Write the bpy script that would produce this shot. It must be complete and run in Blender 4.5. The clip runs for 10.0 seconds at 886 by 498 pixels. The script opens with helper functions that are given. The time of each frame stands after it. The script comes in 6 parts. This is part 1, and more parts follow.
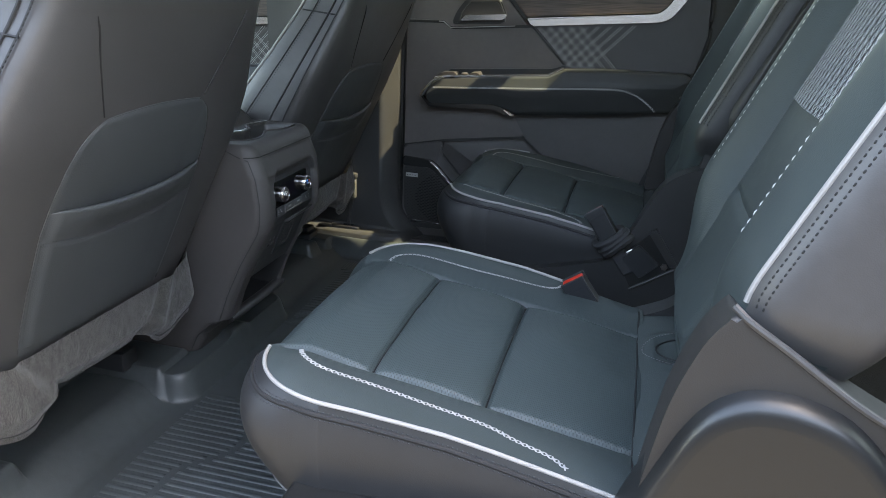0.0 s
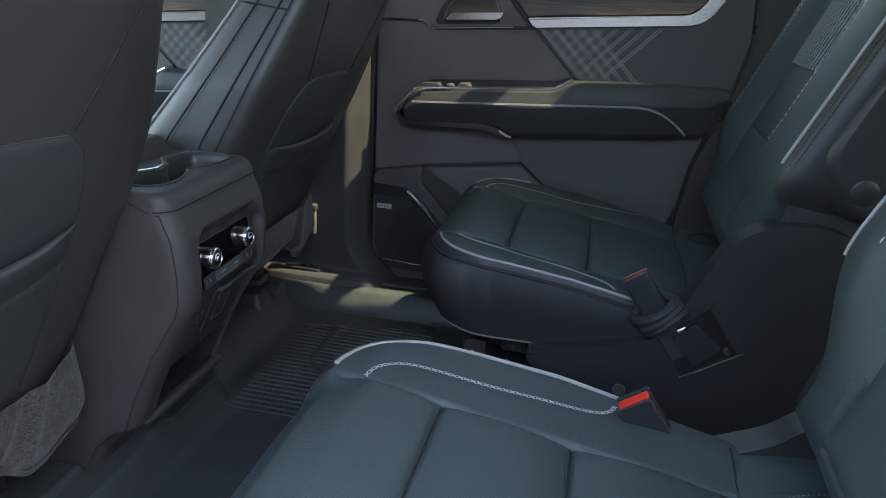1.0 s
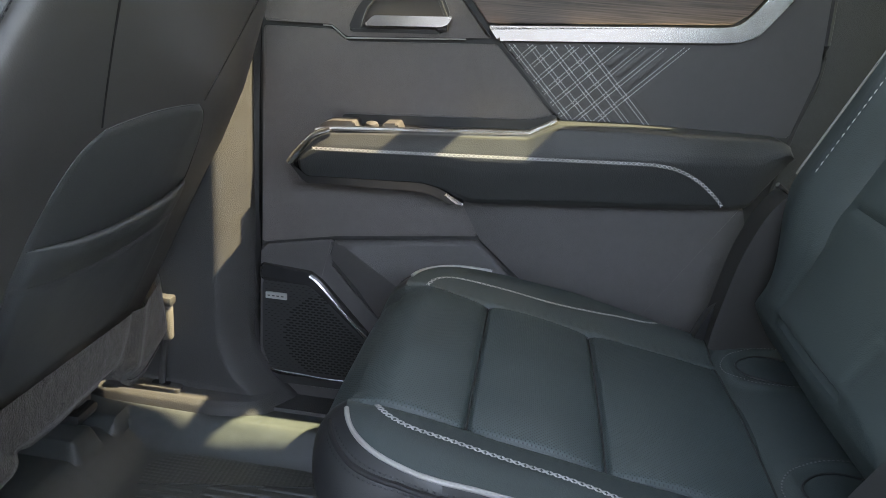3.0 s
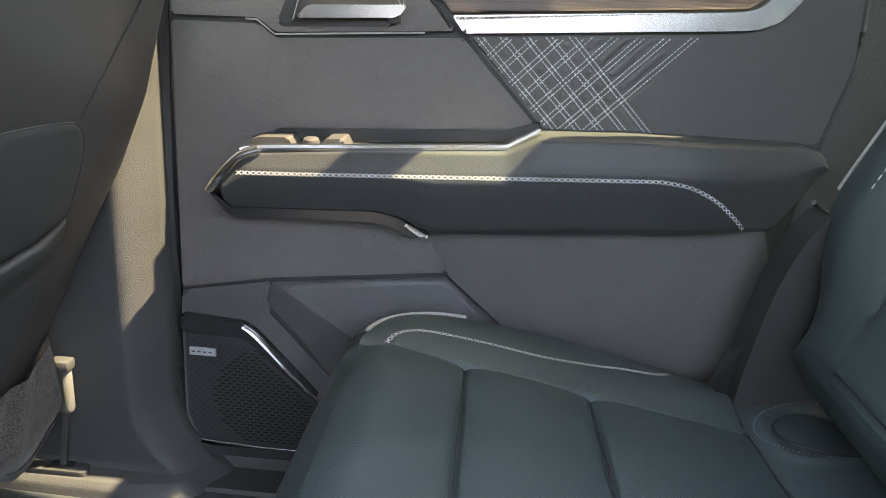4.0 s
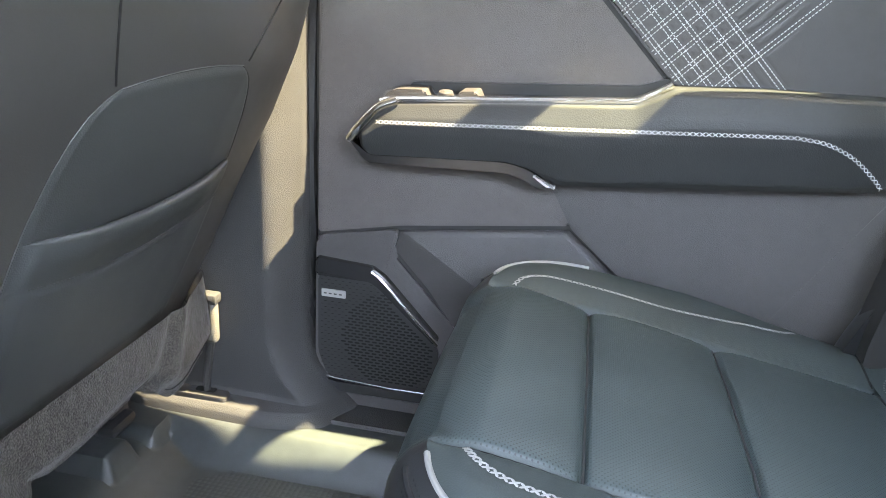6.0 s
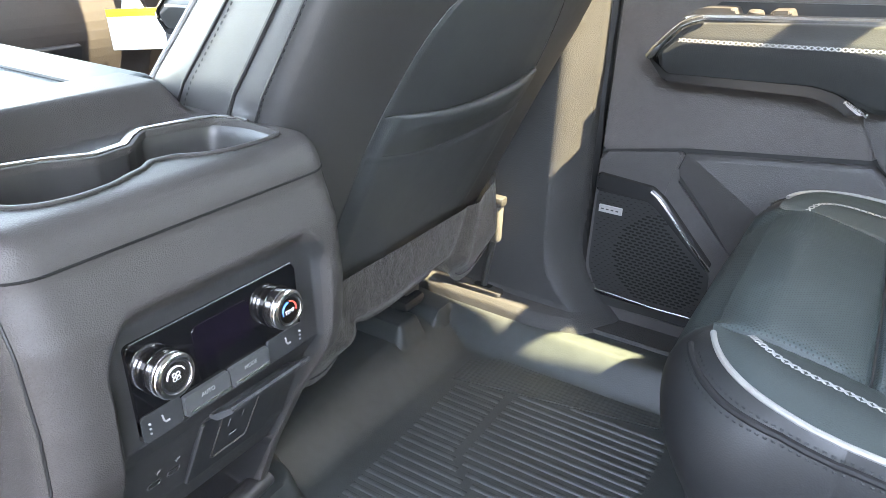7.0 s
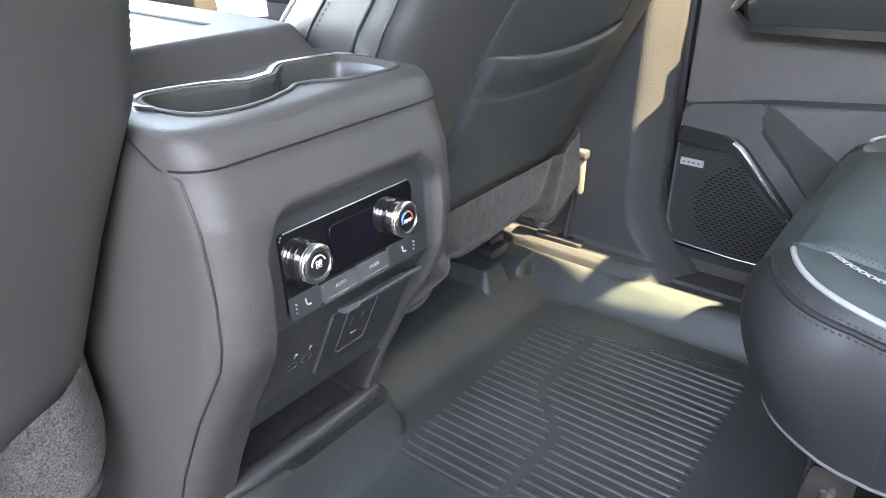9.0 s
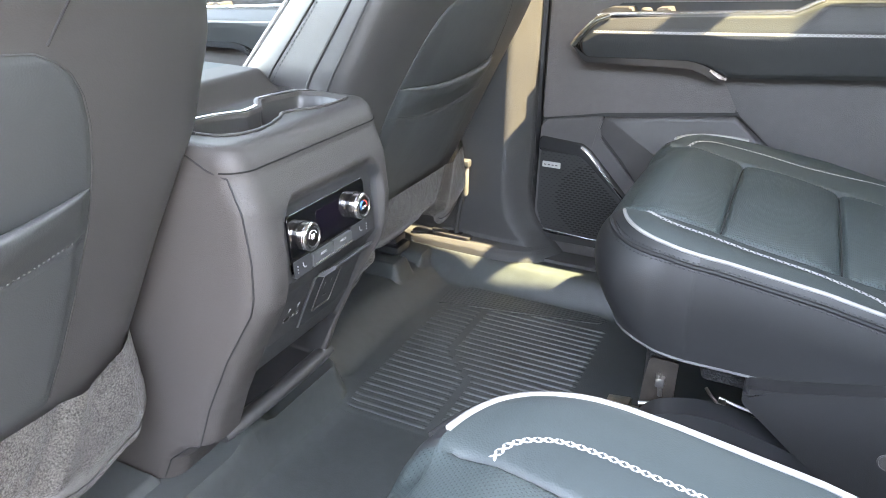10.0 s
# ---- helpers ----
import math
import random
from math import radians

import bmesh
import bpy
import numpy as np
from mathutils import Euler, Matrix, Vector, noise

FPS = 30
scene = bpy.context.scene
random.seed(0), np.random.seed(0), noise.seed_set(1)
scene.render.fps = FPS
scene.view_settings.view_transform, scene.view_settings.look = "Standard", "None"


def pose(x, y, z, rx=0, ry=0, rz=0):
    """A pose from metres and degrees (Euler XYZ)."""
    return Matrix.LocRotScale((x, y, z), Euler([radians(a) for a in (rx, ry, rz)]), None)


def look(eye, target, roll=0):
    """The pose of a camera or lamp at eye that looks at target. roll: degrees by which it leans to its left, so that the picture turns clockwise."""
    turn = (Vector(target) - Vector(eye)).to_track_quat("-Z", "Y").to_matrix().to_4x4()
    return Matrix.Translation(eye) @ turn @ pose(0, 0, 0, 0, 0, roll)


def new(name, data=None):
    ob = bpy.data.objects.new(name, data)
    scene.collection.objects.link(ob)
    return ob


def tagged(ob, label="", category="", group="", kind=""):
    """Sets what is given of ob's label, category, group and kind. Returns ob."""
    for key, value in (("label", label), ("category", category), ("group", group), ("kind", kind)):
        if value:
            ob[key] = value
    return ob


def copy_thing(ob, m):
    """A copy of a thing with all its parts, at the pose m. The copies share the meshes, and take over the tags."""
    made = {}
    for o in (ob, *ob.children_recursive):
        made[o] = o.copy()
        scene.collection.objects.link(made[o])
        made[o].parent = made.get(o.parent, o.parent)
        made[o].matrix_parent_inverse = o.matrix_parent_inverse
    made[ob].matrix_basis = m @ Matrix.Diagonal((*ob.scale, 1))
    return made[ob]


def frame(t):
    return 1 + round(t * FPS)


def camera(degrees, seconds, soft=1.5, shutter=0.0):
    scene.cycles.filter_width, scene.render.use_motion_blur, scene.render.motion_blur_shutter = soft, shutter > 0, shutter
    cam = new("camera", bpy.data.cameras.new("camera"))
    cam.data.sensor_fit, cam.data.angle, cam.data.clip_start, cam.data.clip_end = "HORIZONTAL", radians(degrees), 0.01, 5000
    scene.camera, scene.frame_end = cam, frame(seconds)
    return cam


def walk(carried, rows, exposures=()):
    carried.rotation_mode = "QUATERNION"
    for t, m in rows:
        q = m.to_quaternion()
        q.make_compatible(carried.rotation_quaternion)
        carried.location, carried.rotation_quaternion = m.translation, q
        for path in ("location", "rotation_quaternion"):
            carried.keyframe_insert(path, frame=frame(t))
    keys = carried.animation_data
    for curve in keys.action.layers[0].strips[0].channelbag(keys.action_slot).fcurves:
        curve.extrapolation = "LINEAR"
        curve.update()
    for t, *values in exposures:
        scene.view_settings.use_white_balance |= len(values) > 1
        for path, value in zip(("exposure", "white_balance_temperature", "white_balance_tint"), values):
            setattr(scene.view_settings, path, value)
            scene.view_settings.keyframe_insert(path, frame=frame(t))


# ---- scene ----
cam = camera(62.4, 10.0, soft=0.75)
PATH = [
    (0, (0.057, -0.059, 0.804), (-0.412, 1.763, 0.125), 2.1),
    (0.5, (-0.02, 0.151, 0.794), (-0.435, 1.983, 0.109), 2.6),
    (1, (-0.092, 0.325, 0.785), (-0.459, 2.17, 0.107), 3.1),
    (1.5, (-0.109, 0.505, 0.792), (-0.461, 2.356, 0.119), 3.5),
    (2, (-0.14, 0.637, 0.787), (-0.453, 2.5, 0.132), 4.4),
    (2.5, (-0.176, 0.776, 0.77), (-0.422, 2.652, 0.124), 5.1),
    (3, (-0.19, 0.909, 0.753), (-0.388, 2.795, 0.116), 4.7),
    (4.5, (-0.224, 1.16, 0.726), (-0.288, 3.063, 0.113), 3.8),
    (5, (-0.228, 1.153, 0.727), (-0.284, 3.052, 0.104), 4.0),
    (5.2, (-0.231, 1.147, 0.724), (-0.306, 3.045, 0.099), 4.1),
    (6.3, (-0.255, 1.044, 0.691), (-0.784, 2.832, -0.032), 3.3),
    (6.5, (-0.257, 1.034, 0.688), (-0.934, 2.754, -0.075), 3.2),
    (7, (-0.264, 0.974, 0.67), (-1.191, 2.536, -0.166), 2.3),
    (7.5, (-0.265, 0.932, 0.655), (-1.342, 2.36, -0.239), 1.5),
    (8, (-0.258, 0.92, 0.651), (-1.385, 2.303, -0.253), 1.1),
    (8.5, (-0.253, 0.914, 0.654), (-1.373, 2.304, -0.248), 0.7),
    (9, (-0.239, 0.888, 0.65), (-1.31, 2.327, -0.235), 0.4),
    (9.5, (-0.211, 0.802, 0.672), (-1.149, 2.348, -0.182), 0.6),
    (10, (-0.171, 0.637, 0.706), (-0.952, 2.287, -0.112), 0.9),
]
walk(cam, [(t, look(eye, target, roll)) for t, eye, target, roll in PATH], [(0, 4.40, 8850, 11), (0.5, 3.96, 7800, 10), (1.0, 4.24, 8150, 10), (1.5, 4.98, 9000, 12), (2.5, 5.28, 9500, 14), (5.0, 6.30, 9550, 16), (6.3, 6.56, 9350, 15), (7.0, 6.50, 9250, 15), (8.0, 6.78, 9750, 17), (9.0, 6.60, 9650, 17), (10.0, 6.64, 9900, 16)])

# ---- world, sun, exposure ----
world = bpy.data.worlds.new("sky")
scene.world = world
world.use_nodes = True
wn = world.node_tree
sky = wn.nodes.new("ShaderNodeTexSky")
sky.sky_type, sky.sun_disc = "NISHITA", False
sky.sun_elevation, sky.sun_rotation = radians(59), radians(90)
wn.nodes["Background"].inputs["Strength"].default_value = 0.15
wn.links.new(sky.outputs["Color"], wn.nodes["Background"].inputs["Color"])
sun = new("sun", bpy.data.lights.new("sun", "SUN"))
sun.data.energy, sun.data.angle, sun.data.color = 2.6, radians(0.53), (1.0, 0.965, 0.84)
SUN_WAY = Vector((-0.60, 0.0, -1.0))
sun.matrix_world = look((0, 0, 6), Vector((0, 0, 6)) + SUN_WAY)



# ---- materials ----
def links(m):
    return m.node_tree.nodes, m.node_tree.links


def material(name, colour, rough=0.5, metal=0.0, grain=0.0, grain_size=0.002, vary=0.15, vary_size=0.15, coat=0.0, spec=0.5, sheen=0.0,
             fine_rough=0.0):
    """A surface: base colour with soft stains, grain in relief and uneven gloss, in metres."""
    m = bpy.data.materials.new(name)
    m.use_nodes = True
    n, l = links(m)
    b = n["Principled BSDF"]
    b.inputs["Roughness"].default_value, b.inputs["Metallic"].default_value = rough, metal
    b.inputs["Specular IOR Level"].default_value = spec
    b.inputs["Coat Weight"].default_value = coat
    b.inputs["Sheen Weight"].default_value = sheen
    b.inputs["Base Color"].default_value = (*colour, 1)
    tc = n.new("ShaderNodeTexCoord")
    if vary > 0:
        big = n.new("ShaderNodeTexNoise")
        big.inputs["Scale"].default_value, big.inputs["Detail"].default_value = 1 / vary_size, 5
        l.new(tc.outputs["Object"], big.inputs["Vector"])
        small = n.new("ShaderNodeTexNoise")
        small.inputs["Scale"].default_value, small.inputs["Detail"].default_value = 12 / vary_size, 3
        l.new(tc.outputs["Object"], small.inputs["Vector"])
        add = n.new("ShaderNodeMath")
        add.operation = "MULTIPLY_ADD"
        l.new(small.outputs["Fac"], add.inputs[0])
        add.inputs[1].default_value = 0.5
        l.new(big.outputs["Fac"], add.inputs[2])
        ramp = n.new("ShaderNodeMapRange")
        ramp.inputs["From Min"].default_value, ramp.inputs["From Max"].default_value = 0.45, 1.05
        ramp.inputs["To Min"].default_value, ramp.inputs["To Max"].default_value = 1 - vary, 1 + vary
        l.new(add.outputs[0], ramp.inputs["Value"])
        mix = n.new("ShaderNodeVectorMath")
        mix.operation = "SCALE"
        mix.inputs[0].default_value = colour
        l.new(ramp.outputs[0], mix.inputs["Scale"])
        l.new(mix.outputs[0], b.inputs["Base Color"])
        rr = n.new("ShaderNodeMapRange")
        rr.inputs["From Min"].default_value, rr.inputs["From Max"].default_value = 0.45, 1.05
        rr.inputs["To Min"].default_value, rr.inputs["To Max"].default_value = max(0.02, rough - 0.06 - fine_rough), rough + 0.06 + fine_rough
        l.new(add.outputs[0], rr.inputs["Value"])
        l.new(rr.outputs[0], b.inputs["Roughness"])
    if grain > 0:
        v = n.new("ShaderNodeTexVoronoi")
        v.inputs["Scale"].default_value = 1 / grain_size
        l.new(tc.outputs["Object"], v.inputs["Vector"])
        g = n.new("ShaderNodeTexNoise")
        g.inputs["Scale"].default_value, g.inputs["Detail"].default_value = 0.6 / grain_size, 4
        l.new(tc.outputs["Object"], g.inputs["Vector"])
        s = n.new("ShaderNodeMath")
        s.operation = "MULTIPLY_ADD"
        l.new(g.outputs["Fac"], s.inputs[0])
        s.inputs[1].default_value = 0.35
        l.new(v.outputs["Distance"], s.inputs[2])
        bump = n.new("ShaderNodeBump")
        bump.inputs["Strength"].default_value, bump.inputs["Distance"].default_value = grain, grain_size * 0.5
        l.new(s.outputs[0], bump.inputs["Height"])
        l.new(bump.outputs[0], b.inputs["Normal"])
    return m


def perforated(name, colour, pitch=0.0031):
    """Leather with rows of fine round holes, seen from above or ahead (lattice in x and y)."""
    m = material(name, colour, 0.48, grain=0.0, vary=0.12, spec=0.4)
    n, l = links(m)
    b = n["Principled BSDF"]
    tc = n.new("ShaderNodeTexCoord")
    mp = n.new("ShaderNodeMapping")
    mp.inputs["Rotation"].default_value = (0, 0, radians(45))
    mp.inputs["Scale"].default_value = (1 / pitch, 1 / pitch, 0.0)
    l.new(tc.outputs["Object"], mp.inputs["Vector"])
    v = n.new("ShaderNodeTexVoronoi")
    v.inputs["Scale"].default_value, v.inputs["Randomness"].default_value = 1.0, 0.0
    l.new(mp.outputs[0], v.inputs["Vector"])
    hole = n.new("ShaderNodeMapRange")
    hole.inputs["From Min"].default_value, hole.inputs["From Max"].default_value = 0.16, 0.30
    l.new(v.outputs["Distance"], hole.inputs["Value"])
    bump = n.new("ShaderNodeBump")
    bump.inputs["Strength"].default_value, bump.inputs["Distance"].default_value = 0.35, 0.0008
    l.new(hole.outputs[0], bump.inputs["Height"])
    l.new(bump.outputs[0], b.inputs["Normal"])
    old = b.inputs["Base Color"].links[0].from_socket
    mul = n.new("ShaderNodeVectorMath")
    mul.operation = "SCALE"
    l.new(old, mul.inputs[0])
    deep = n.new("ShaderNodeMapRange")
    deep.inputs["To Min"].default_value = 0.45
    l.new(hole.outputs[0], deep.inputs["Value"])
    l.new(deep.outputs[0], mul.inputs["Scale"])
    l.new(mul.outputs[0], b.inputs["Base Color"])
    return m


def woven(name):
    """Grey knitted textile: columns of slanting light stitches over a dark ground."""
    m = material(name, (0.03, 0.034, 0.036), 0.9, vary=0.0, sheen=0.2)
    n, l = links(m)
    b = n["Principled BSDF"]
    tc = n.new("ShaderNodeTexCoord")
    sep = n.new("ShaderNodeSeparateXYZ")
    l.new(tc.outputs["Object"], sep.inputs[0])
    noise = n.new("ShaderNodeTexNoise")
    noise.inputs["Scale"].default_value, noise.inputs["Detail"].default_value = 160, 2
    l.new(tc.outputs["Object"], noise.inputs["Vector"])

    def calc(op, x, y, z=None):
        node = n.new("ShaderNodeMath")
        node.operation = op
        for k, q in enumerate((x, y, z)):
            if q is None:
                continue
            if isinstance(q, (int, float)):
                node.inputs[k].default_value = q
            else:
                l.new(q, node.inputs[k])
        return node.outputs[0]
    wob = calc("MULTIPLY_ADD", noise.outputs["Fac"], 0.5, -0.25)
    col = calc("ADD", calc("MULTIPLY", sep.outputs["Y"], 1 / 0.0160), wob)
    tri = calc("MULTIPLY", calc("PINGPONG", col, 0.5), 2.0)
    phase = calc("ADD", calc("MULTIPLY_ADD", sep.outputs["Z"], 1 / 0.0085, calc("MULTIPLY", tri, 1.4)), calc("MULTIPLY", wob, 2.2))
    wave = calc("MULTIPLY_ADD", calc("SINE", calc("MULTIPLY", phase, 6.2832), 0.0), 0.5, 0.55)
    gap = n.new("ShaderNodeMapRange")
    gap.inputs["From Min"].default_value, gap.inputs["From Max"].default_value = 0.12, 0.42
    l.new(tri, gap.inputs["Value"])
    lit = calc("MULTIPLY", wave, gap.outputs[0])
    ramp = n.new("ShaderNodeValToRGB")
    ramp.color_ramp.elements[0].position, ramp.color_ramp.elements[0].color = 0.22, (0.014, 0.018, 0.020, 1)
    ramp.color_ramp.elements[1].position, ramp.color_ramp.elements[1].color = 0.44, (0.62, 0.66, 0.67, 1)
    l.new(lit, ramp.inputs["Fac"])
    l.new(ramp.outputs["Color"], b.inputs["Base Color"])
    bump = n.new("ShaderNodeBump")
    bump.inputs["Strength"].default_value, bump.inputs["Distance"].default_value = 0.8, 0.002
    l.new(lit, bump.inputs["Height"])
    l.new(bump.outputs[0], b.inputs["Normal"])
    return m


def felt(name, dark, light):
    """Short needle-felt pile: matte, speckled, with a soft nap."""
    m = bpy.data.materials.new(name)
    m.use_nodes = True
    n, l = links(m)
    b = n["Principled BSDF"]
    b.inputs["Roughness"].default_value, b.inputs["Specular IOR Level"].default_value, b.inputs["Sheen Weight"].default_value = 0.95, 0.1, 0.35
    tc = n.new("ShaderNodeTexCoord")
    fibre, tuft = n.new("ShaderNodeTexNoise"), n.new("ShaderNodeTexNoise")
    for t, size, detail in ((fibre, 0.0019, 4), (tuft, 0.012, 4)):
        t.inputs["Scale"].default_value, t.inputs["Detail"].default_value = 1 / size, detail
        l.new(tc.outputs["Object"], t.inputs["Vector"])
    add = n.new("ShaderNodeMath")
    add.operation = "MULTIPLY_ADD"
    l.new(tuft.outputs["Fac"], add.inputs[0])
    add.inputs[1].default_value = 0.22
    l.new(fibre.outputs["Fac"], add.inputs[2])
    ramp = n.new("ShaderNodeValToRGB")
    ramp.color_ramp.elements[0].position, ramp.color_ramp.elements[1].position = 0.40, 0.82
    ramp.color_ramp.elements[0].color, ramp.color_ramp.elements[1].color = (*dark, 1), (*light, 1)
    l.new(add.outputs[0], ramp.inputs["Fac"])
    l.new(ramp.outputs["Color"], b.inputs["Base Color"])
    bump = n.new("ShaderNodeBump")
    bump.inputs["Strength"].default_value, bump.inputs["Distance"].default_value = 0.9, 0.0018
    l.new(add.outputs[0], bump.inputs["Height"])
    l.new(bump.outputs[0], b.inputs["Normal"])
    return m


def wood(name):
    m = material(name, (0.06, 0.04, 0.032), 0.45, vary=0.0)
    n, l = links(m)
    b = n["Principled BSDF"]
    tc = n.new("ShaderNodeTexCoord")
    mp = n.new("ShaderNodeMapping")
    mp.inputs["Scale"].default_value = (3, 3, 160)
    l.new(tc.outputs["Object"], mp.inputs["Vector"])
    w = n.new("ShaderNodeTexNoise")
    w.inputs["Scale"].default_value, w.inputs["Detail"].default_value = 3, 8
    l.new(mp.outputs[0], w.inputs["Vector"])
    ramp = n.new("ShaderNodeValToRGB")
    ramp.color_ramp.elements[0].position, ramp.color_ramp.elements[0].color = 0.35, (0.032, 0.022, 0.019, 1)
    ramp.color_ramp.elements[1].position, ramp.color_ramp.elements[1].color = 0.65, (0.115, 0.080, 0.067, 1)
    l.new(w.outputs["Fac"], ramp.inputs["Fac"])
    l.new(ramp.outputs["Color"], b.inputs["Base Color"])
    return m


def dotted(name, colour, pitch, relief, colour_low=0.3, rough=0.5, flat="y"):
    """A sheet with a lattice of small dimples or holes."""
    m = material(name, colour, rough, vary=0.12)
    n, l = links(m)
    b = n["Principled BSDF"]
    tc = n.new("ShaderNodeTexCoord")
    mp = n.new("ShaderNodeMapping")
    sc = {"y": (1 / pitch, 0, 1 / pitch), "z": (1 / pitch, 1 / pitch, 0)}[flat]
    mp.inputs["Scale"].default_value = sc
    l.new(tc.outputs["Object"], mp.inputs["Vector"])
    v = n.new("ShaderNodeTexVoronoi")
    v.inputs["Scale"].default_value, v.inputs["Randomness"].default_value = 1.0, 0.0
    l.new(mp.outputs[0], v.inputs["Vector"])
    bump = n.new("ShaderNodeBump")
    bump.inputs["Strength"].default_value, bump.inputs["Distance"].default_value = 0.7, relief
    l.new(v.outputs["Distance"], bump.inputs["Height"])
    l.new(bump.outputs[0], b.inputs["Normal"])
    return m


ARM_LEATHER = material("black_armrest_leather", (0.031, 0.0325, 0.0325), 0.48, grain=0.25, grain_size=0.0018, vary=0.10, spec=0.4)
LEATHER = material("black_leather", (0.036, 0.0475, 0.0485), 0.54, grain=0.18, grain_size=0.0016, vary=0.12, spec=0.35)
LEATHER_PERF = perforated("perforated_leather", (0.0392, 0.0538, 0.0550))
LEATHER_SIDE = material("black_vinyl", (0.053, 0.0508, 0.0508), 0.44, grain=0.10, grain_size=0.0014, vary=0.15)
QUILT = material("quilted_door_leather", (0.052, 0.0495, 0.0500), 0.46, grain=0.10, grain_size=0.0014, vary=0.12)
VINYL_DOOR = material("door_vinyl", (0.098, 0.087, 0.085), 0.50, grain=0.6, grain_size=0.0014, vary=0.12)
FASCIA = material("dark_fascia_plastic", (0.028, 0.028, 0.029), 0.42, grain=0.2, grain_size=0.0008, vary=0.12)
VINYL_LOW = material("lower_door_plastic", (0.067, 0.0625, 0.0625), 0.48, grain=0.5, grain_size=0.0014, vary=0.12)
PLASTIC = material("charcoal_plastic", (0.051, 0.0465, 0.0450), 0.52, grain=0.50, grain_size=0.0009, spec=0.4, vary=0.12)
CUP_WALL = material("cup_holder_plastic", (0.034, 0.033, 0.033), 0.38, grain=0.1, grain_size=0.001)
PLASTIC_SMOOTH = material("smooth_black_plastic", (0.018, 0.019, 0.021), 0.4, grain=0.05, grain_size=0.001, vary=0.15)
PILLAR = material("pillar_trim", (0.040, 0.040, 0.040), 0.6, grain=0.65, grain_size=0.0013, vary=0.14, vary_size=0.08)
# darker copy of the seat vinyl; shade on the seat sides is in its colour
SEAT_SIDE_SHADED = material("seat_side_vinyl_shaded", (0.020, 0.0205, 0.0215), 0.50, grain=0.10, grain_size=0.0014, vary=0.15)
COVER_SKIRT = material("skirt_vinyl", (0.022, 0.0205, 0.0195), 0.55, grain=0.12, grain_size=0.0014, vary=0.15)
COVER = material("dark_cover_plastic", (0.020, 0.0200, 0.0208), 0.42, grain=0.15, grain_size=0.0012, vary=0.12)
COVER_SMOOTH = material("smooth_cover_plastic", (0.011, 0.0115, 0.012), 0.34, grain=0.06, grain_size=0.001, vary=0.1)
RUBBER = material("black_rubber", (0.014, 0.014, 0.015), 0.6, grain=0.1, grain_size=0.002)
MAT = material("floor_liner", (0.038, 0.044, 0.045), 0.46, grain=0.1, grain_size=0.002, vary=0.3, vary_size=0.2)
MAT_DOT = dotted("floor_liner_dimpled", (0.038, 0.044, 0.045), 0.008, 0.002, flat="z")
CARPET = felt("grey_carpet", (0.026, 0.025, 0.024), (0.170, 0.163, 0.150))
# floor carpet; also the painted shade on parts under the seats
CARPET_AND_SHADE = material("black_carpet_and_shade", (0.012, 0.012, 0.013), 0.95, grain=1.0, grain_size=0.003, vary=0.3, vary_size=0.05)
STEEL_DARK = material("dark_plated_steel", (0.060, 0.050, 0.043), 0.42, metal=0.5, grain=0.1, grain_size=0.002, vary=0.3, vary_size=0.02)
PIPING = material("white_piping", (0.26, 0.25, 0.24), 0.6, vary=0.08, vary_size=0.05)
THREAD = material("grey_thread", (0.48, 0.48, 0.47), 0.8, vary=0.15, vary_size=0.02)
THREAD_SOFT = material("soft_grey_thread", (0.31, 0.31, 0.30), 0.85, vary=0.2, vary_size=0.01)
THREAD_DIM = material("dim_thread", (0.14, 0.14, 0.14), 0.8, vary=0.0)
THREAD_SIDE = material("dark_grey_thread", (0.030, 0.031, 0.033), 0.8, vary=0.0)
WELT_DARK = material("dark_welt", (0.045, 0.045, 0.046), 0.6, vary=0.0)
WELT = material("grey_welt", (0.10, 0.10, 0.10), 0.7, vary=0.0)
PANEL_VINYL = material("back_panel_vinyl", (0.047, 0.0505, 0.0525), 0.5, grain=0.12, grain_size=0.0016, vary=0.12)
THREAD_DARK = material("black_thread", (0.008, 0.008, 0.009), 0.7, vary=0.0)
CHROME = material("satin_chrome", (0.88, 0.86, 0.85), 0.19, metal=1.0, vary=0.0)
CHROME_DARK = material("dark_chrome", (0.30, 0.31, 0.33), 0.22, metal=1.0, vary=0.05)
BADGE_AND_GLINT = material("brushed_badge_and_glint", (0.42, 0.41, 0.40), 0.45, metal=0.3, vary=0.05)
BUTTON = material("grey_button", (0.058, 0.060, 0.062), 0.34, vary=0.1)
STEEL = material("steel", (0.45, 0.43, 0.40), 0.35, metal=1.0, vary=0.3, vary_size=0.02)
SATIN = material("satin_black_plastic", (0.022, 0.022, 0.023), 0.20, vary=0.1)
GLOSS = material("piano_black", (0.006, 0.006, 0.007), 0.06, vary=0.0, coat=0.5)
SCREEN = material("dark_screen", (0.0075, 0.0055, 0.0100), 0.08, vary=0.0)
BUTTON_DARK = material("dark_button", (0.030, 0.031, 0.033), 0.42, vary=0.1)
PRINT_DIM = material("grey_print", (0.30, 0.30, 0.30), 0.6, vary=0.0)
RED = material("red_plastic", (0.65, 0.03, 0.015), 0.35, vary=0.1, vary_size=0.02)
WOOD = wood("grey_brown_wood")
TEXTILE = woven("knitted_textile")
GRILLE = material("speaker_grille", (0.019, 0.0195, 0.020), 0.55, vary=0.1)
VOID = material("grille_opening", (0.003, 0.003, 0.003), 0.9, vary=0.0)
WHITE_MARK = material("white_print", (0.75, 0.75, 0.75), 0.6, vary=0.0)
BLUE_MARK = material("blue_print", (0.05, 0.25, 0.75), 0.5, vary=0.0)
